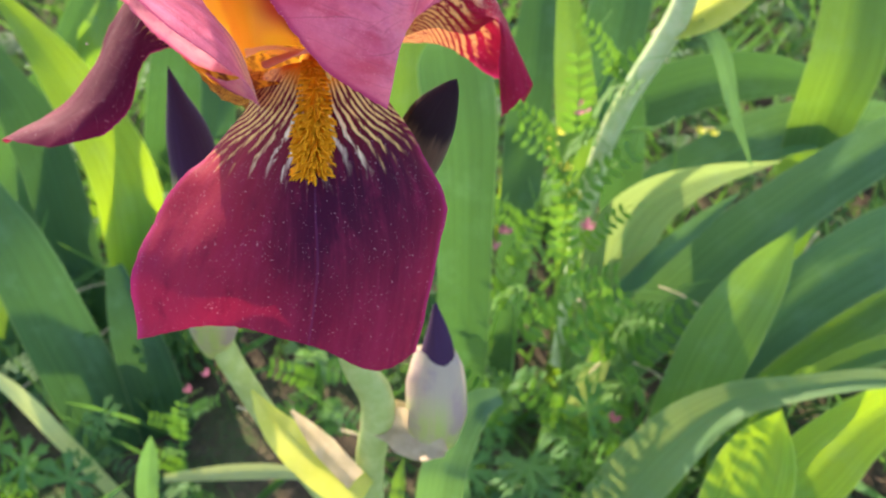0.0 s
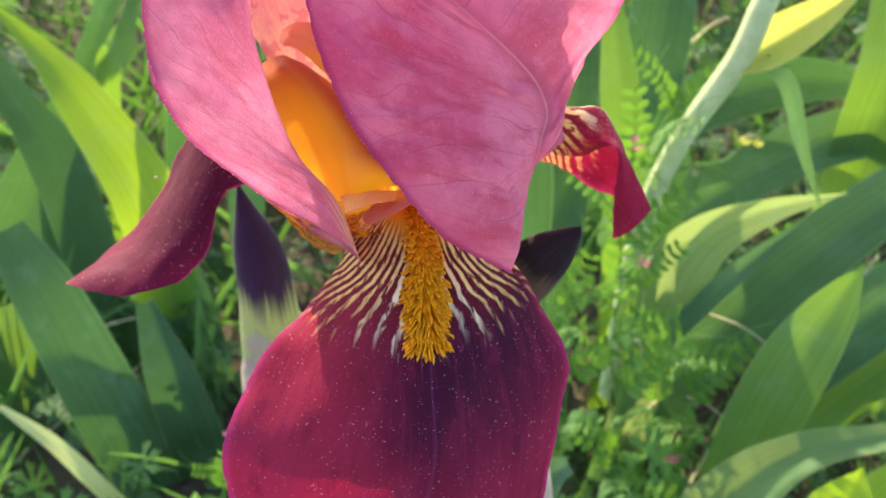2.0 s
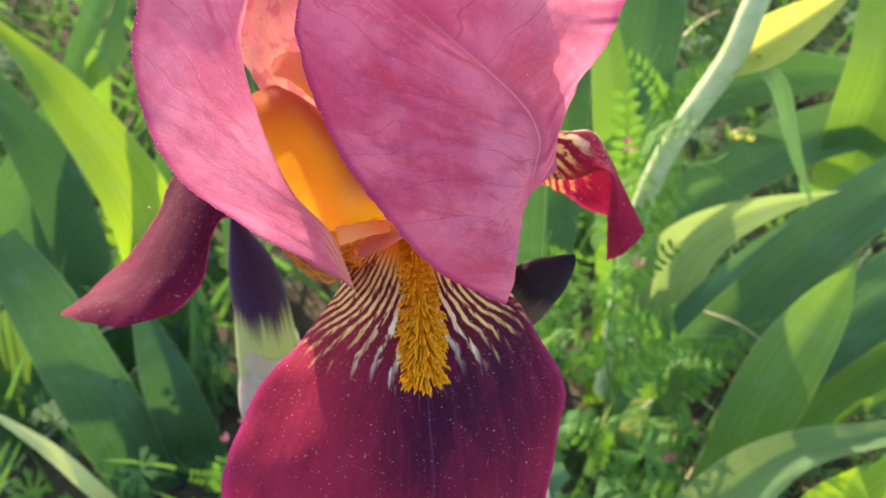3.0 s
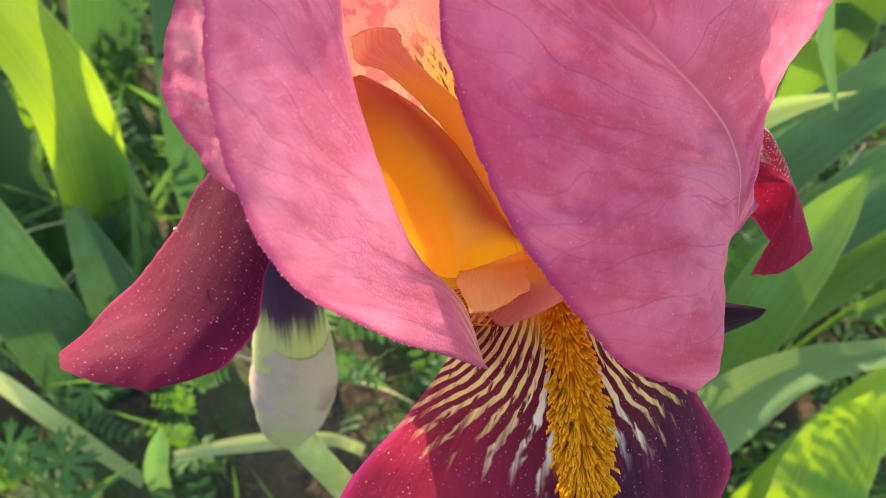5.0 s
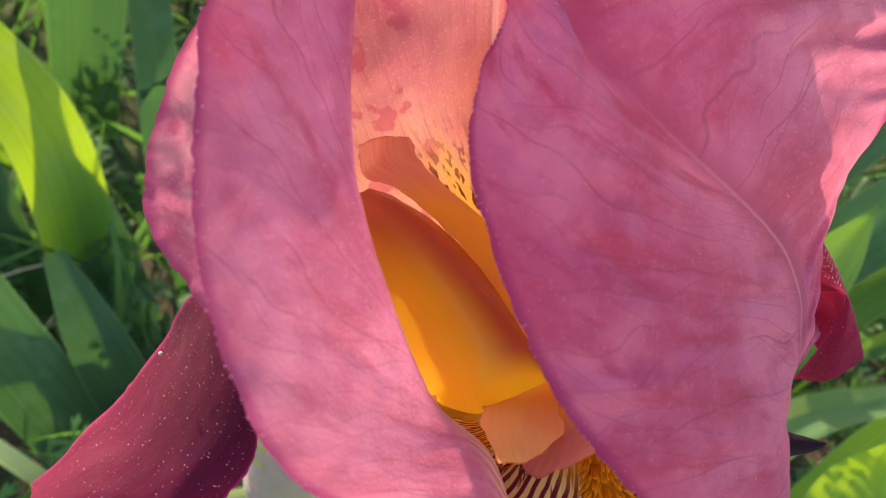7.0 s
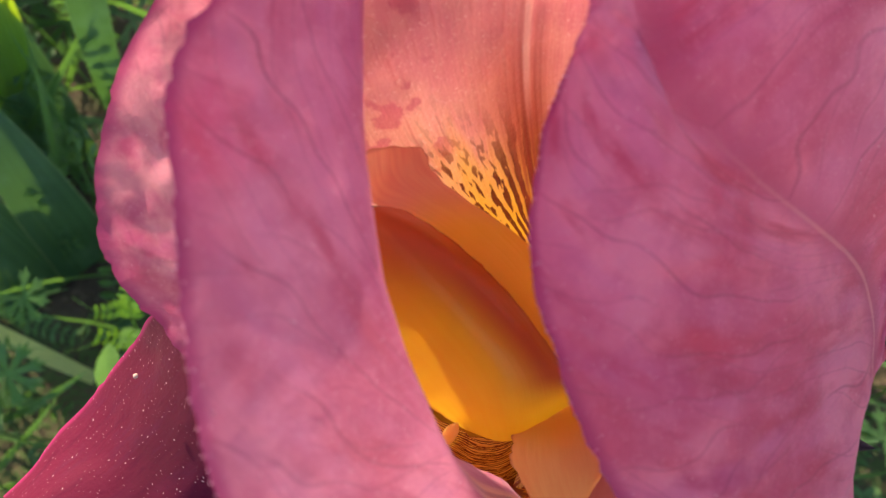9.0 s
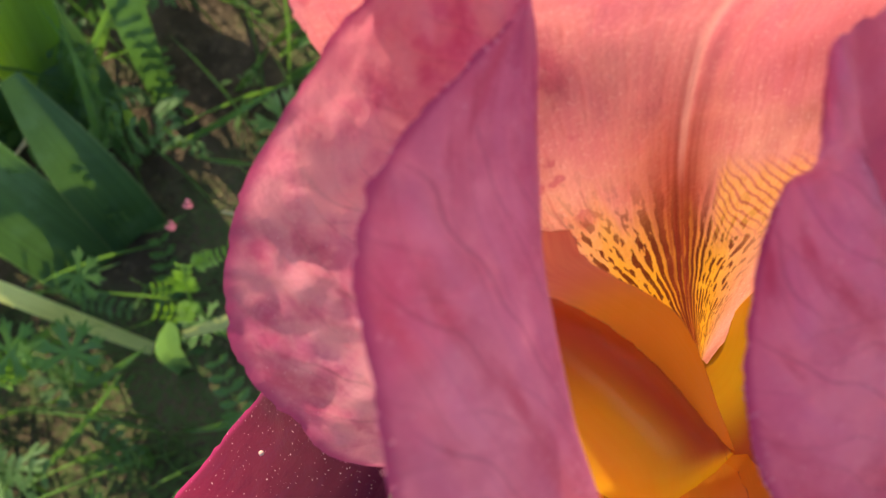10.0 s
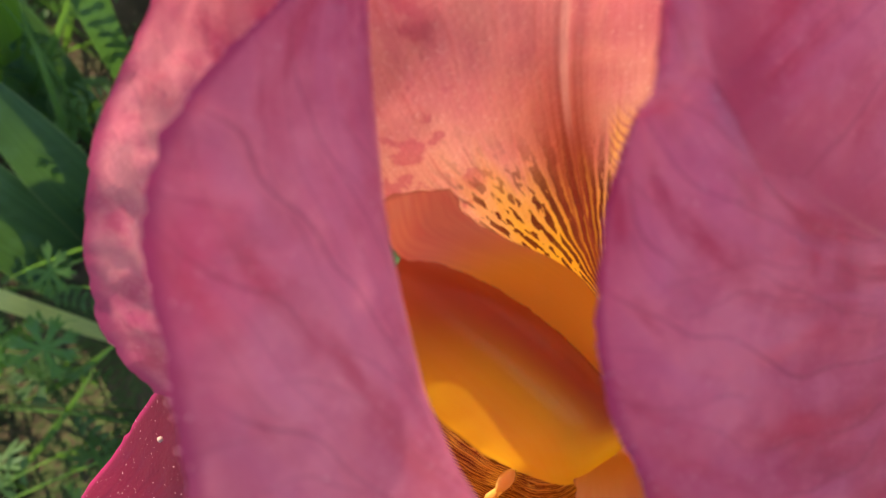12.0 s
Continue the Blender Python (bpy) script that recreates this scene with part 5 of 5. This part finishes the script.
def vetch(points, seed, fronds=9, size=0.05):
    """A climbing stem with a feathered leaf at each joint."""
    rnd = random.Random(seed)
    top = thing("vetch", "bright green vetch with feathered leaves and tendrils", "weed", "vetch among the leaves")
    line = spline([P(*q) for q in points], 40)
    bm, layer = new_bm()
    thread(bm, layer, [Vector(q) for q in line], 0.0011)
    part("stem", bm, VETCH, top)
    for k in range(fronds):
        j = int(4 + 35 * k / fronds)
        d = Vector(line[j] - line[j - 1]).normalized()
        turn = (140 * k + rnd.uniform(-40, 40))
        side = Vector((math.cos(radians(turn)), 0.5 * math.sin(radians(turn)) - 0.35, 0.35)).normalized()
        x = (side + d * 0.4).normalized()
        z = Vector((0, -0.5, 1))
        y = z.cross(x).normalized()
        m = Matrix((x, y, x.cross(y))).transposed().to_4x4()
        m.translation = Vector(line[j])
        bm, layer = new_bm()
        add_frond(bm, layer, m, rnd, 7, size * rnd.uniform(0.8, 1.15) * (1 - 0.25 * k / fronds))
        part("leaf", bm, VETCH, top)
    return top


vetch([(10.2, 14.2, -41.0), (10.16, 14.22, -29.13), (9.30, 15.67, -24.61), (9.46, 17.45, -21.20), (9.20, 19.11, -17.92), (8.40, 19.79, -16.45)], 1, 12, 0.045)
vetch([(6.0, 16.0, -41.0), (5.98, 16.00, -28.69), (6.90, 17.50, -24.11), (7.79, 18.75, -20.54), (9.95, 20.42, -16.50), (11.15, 21.49, -14.59), (11.92, 22.23, -13.78)], 2, 10, 0.045)
vetch([(11.9, 14.5, -41.0), (11.85, 14.46, -30.33), (11.85, 16.28, -26.89), (10.69, 17.57, -24.01), (10.30, 19.54, -21.87)], 13, 9, 0.038)
vetch([(7.3, 14.4, -41.0), (7.28, 14.37, -30.46), (7.33, 17.00, -26.13), (5.95, 18.86, -22.64), (6.74, 20.66, -20.68)], 4, 8, 0.045)
vetch([(14.2, 15.1, -41.0), (14.21, 15.12, -31.08), (13.28, 16.56, -28.05), (12.41, 17.10, -25.99), (13.90, 17.13, -25.95)], 5, 8, 0.050)
vetch([(-10.6, 12.9, -41.0), (-10.55, 12.87, -35.13), (-10.62, 13.15, -33.35), (-10.22, 13.81, -31.90), (-9.78, 14.44, -31.20)], 7, 6, 0.030)
vetch([(-3.6, 17.8, -41.0), (-3.58, 17.75, -31.27), (-3.19, 16.44, -32.69), (-4.27, 14.50, -33.32)], 8, 7, 0.040)
vetch([(10.3, 10.6, -41.0), (10.34, 10.58, -33.08), (11.60, 11.06, -31.08), (13.59, 12.09, -29.95)], 9, 7, 0.040)
vetch([(-19.5, 12.4, -41.0), (-19.55, 12.37, -37.19), (-18.93, 13.05, -36.46), (-19.79, 13.12, -34.91)], 10, 6, 0.035)


def cut_weed(spots, seed):
    rnd = random.Random(seed)
    top = thing("cranesbill", "low green weed with deeply cut leaves", "weed", "cut-leaved weeds")
    for x, y, z, s, rx, rz in spots:
        bm, layer = new_bm()
        m = Matrix.Translation(P(x, y, z)) @ pose(0, 0, 0, rx, rnd.uniform(-15, 15), rz)
        add_cut_leaf(bm, layer, m, rnd, s * CM)
        part("leaf", bm, WEED, top)
    return top


cut_weed([(7.9, 9.2, -28.0, 2.2, 30, -90), (10.7, 11.3, -26.3, 1.7, 45, 60), (9.9, 11.5, -29.1, 1.6, 30, 150)], 1)
cut_weed([(12.8, 13.7, -31.2, 1.8, 30, 20), (12.3, 12.2, -32.8, 1.8, 35, 200), (14.2, 15.5, -30.6, 1.5, 40, 100), (8.8, 11.0, -32.7, 1.8, 30, -30)], 2)
cut_weed([(6.1, 13.9, -30.9, 1.7, 40, 0), (7.0, 15.8, -30.4, 1.6, 30, 120), (5.2, 11.5, -32.1, 1.7, 35, -60)], 3)
cut_weed([(-16.8, 11.8, -34.9, 1.8, 30, 60), (-19.3, 12.3, -34.3, 1.7, 30, 10), (-15.8, 15.3, -34.0, 1.5, 30, -60), (-10.5, 12.2, -35.8, 1.5, 30, 200)], 4)


def carpet(name, seed, count, box, label, material, kind_of):
    rnd = random.Random(seed)
    bm, layer = new_bm()
    x0, x1, y0, y1 = box
    for k in range(count):
        x, y = (rnd.uniform(x0, x1), rnd.uniform(y0, y1)) if rnd.random() < 0.72 else (rnd.gauss(0.1, 0.75), rnd.gauss(0.45, 0.75))
        ragged = 0.25 * noise.noise(Vector((x * 4, y * 4, 7)))
        if math.hypot(x - 0.1, y - 0.45) > 0.62 + ragged + 0.9 * rnd.random() ** 2:
            continue
        if (-0.13 < x < 0.01 and 0.08 < y < 0.24 and rnd.random() < 0.85) or (-0.36 < x < -0.13 and 0.08 < y < 0.36 and rnd.random() < 0.2):
            continue
        z = rnd.uniform(0.0, 0.055)
        m = Matrix.Translation((x, y, z)) @ pose(0, 0, 0, rnd.gauss(25, 22), rnd.gauss(-20, 25), rnd.uniform(0, 360))
        if kind_of == "frond":
            add_frond(bm, layer, m, rnd, 6, rnd.uniform(0.03, 0.055), False)
        elif kind_of == "cut":
            add_cut_leaf(bm, layer, m, rnd, rnd.uniform(0.012, 0.026))
        else:
            h1, lean = rnd.uniform(0.05, 0.14), rnd.uniform(0, 6.28)
            base = Vector((x, y, -0.005))
            way = Vector((0.6 * math.cos(lean), 0.6 * math.sin(lean), rnd.uniform(0.5, 1.2))).normalized()
            leaflet(bm, layer, base, way, Vector((math.sin(lean), -math.cos(lean), 0.3)), h1, rnd.uniform(0.003, 0.006), 0.3)
    return tagged(finish(bm, name, material), label, "weeds", kind="stuff")


AREA = (-0.55, 0.75, -0.1, 1.05)
carpet("low_weeds", 21, 2000, AREA, "low feathery green weeds over the soil", LOW, "frond")
carpet("cut_weeds", 22, 950, AREA, "low cut-leaved weeds over the soil", LOW, "cut")
carpet("grass", 23, 2600, AREA, "thin green grass blades in the soil", LOW, "blade")


def dry_stalk(a1, b1, r=0.0008):
    bm, layer = new_bm()
    u, w = P(*a1), P(*b1)
    thread(bm, layer, [u.lerp(w, s) + Vector((0, 0, 0.004 * math.sin(3 * s))) for s in np.linspace(0, 1, 7)], r)
    return tagged(finish(bm, "dry_stalk", STRAW), "thin straw-coloured dry stalk among the weeds", "stalk", "dry stalks")


dry_stalk((15.90, 21.11, -27.52), (19.37, 19.80, -28.93))
dry_stalk((14.13, 16.81, -29.25), (16.36, 15.80, -30.34))
dry_stalk((13.54, 12.27, -31.23), (15.79, 15.16, -29.55))
dry_stalk((-23.38, 26.48, -36.66), (-18.40, 26.21, -33.97))
dry_stalk((-24.92, 20.98, -39.68), (-19.02, 24.98, -38.26))
dry_stalk((-21.49, 20.68, -38.52), (-17.76, 24.69, -35.61))
dry_stalk((23.69, 21.75, -25.32), (24.60, 22.63, -24.36))
dry_stalk((10.27, 16.27, -23.95), (10.81, 15.80, -24.46))
dry_stalk((11.46, 15.06, -28.21), (12.34, 15.48, -27.75))
dry_stalk((-6.57, 16.14, -37.46), (-4.20, 19.53, -36.72))
dry_stalk((-8.94, 18.34, -36.57), (-5.06, 16.05, -36.08))
dry_stalk((22.25, 39.66, -29.50), (23.93, 39.69, -29.45))
dry_stalk((-2.15, 15.14, -34.10), (0.86, 13.74, -34.12))
dry_stalk((17.26, 39.96, -21.82), (20.48, 42.92, -21.54))


def blossom(c, size, material=BLOSSOM, name="vetch_blossom", label="small pink vetch blossom among green leaves", kinds="vetch blossoms"):
    """A small closed pea flower."""
    bm, layer = new_bm()
    rnd = random.Random(int(c[0] * 10))
    for k in range(4):
        a1 = 1.57 * k
        leaflet(bm, layer, P(*c), Vector((0.6 * math.cos(a1), 0.6 * math.sin(a1), 0.6)).normalized(), Vector((math.cos(a1), math.sin(a1), -0.8)), size * rnd.uniform(0.8, 1.1), size * 0.6, 0.3)
    return tagged(finish(bm, name, material), label, "blossom" if material is BLOSSOM else "leaf", kinds)


blossom((6.26, 22.42, -26.16), 0.007)
blossom((6.97, 23.02, -25.49), 0.007)
blossom((12.50, 12.82, -29.17), 0.006)
blossom((10.72, 18.76, -21.25), 0.006)
blossom((9.87, 20.97, -15.90), 0.007)
blossom((-9.88, 17.12, -31.99), 0.004)
blossom((-10.89, 16.46, -32.71), 0.004)
for spot in ((8.40, 19.80, -17.18), (8.81, 19.32, -17.69), (9.17, 18.95, -17.80), (9.45, 18.47, -18.62), (9.68, 18.16, -18.95), (8.87, 20.30, -16.63), (20.98, 35.49, -26.64), (21.84, 35.41, -26.74)):
    blossom(spot, 0.006, SPATHE, "vetch_leaflet", "yellowed vetch leaflet on a green stem", "yellowed leaflets")


def tendril(*points):
    """A thin curling climber's thread."""
    bm, layer = new_bm()
    thread(bm, layer, [Vector(q) for q in spline([P(*q) for q in points], 30)], 0.0006)
    return tagged(finish(bm, "tendril", VETCH), "thin curling green vetch tendril", "tendril", "vetch tendrils")


tendril((10.62, 21.30, -14.81), (11.15, 21.74, -13.58), (12.16, 21.84, -13.18), (12.89, 21.67, -13.65), (12.38, 21.25, -14.40))
tendril((11.76, 19.95, -16.26), (12.99, 19.69, -15.80), (13.88, 19.14, -16.09), (14.26, 18.68, -16.88), (14.01, 18.41, -17.18))
tendril((12.25, 19.98, -15.94), (13.51, 19.81, -15.67), (14.14, 19.96, -15.21))
tendril((10.70, 15.02, -23.83), (11.62, 15.13, -23.42), (12.24, 14.66, -23.62), (11.94, 14.43, -24.17))
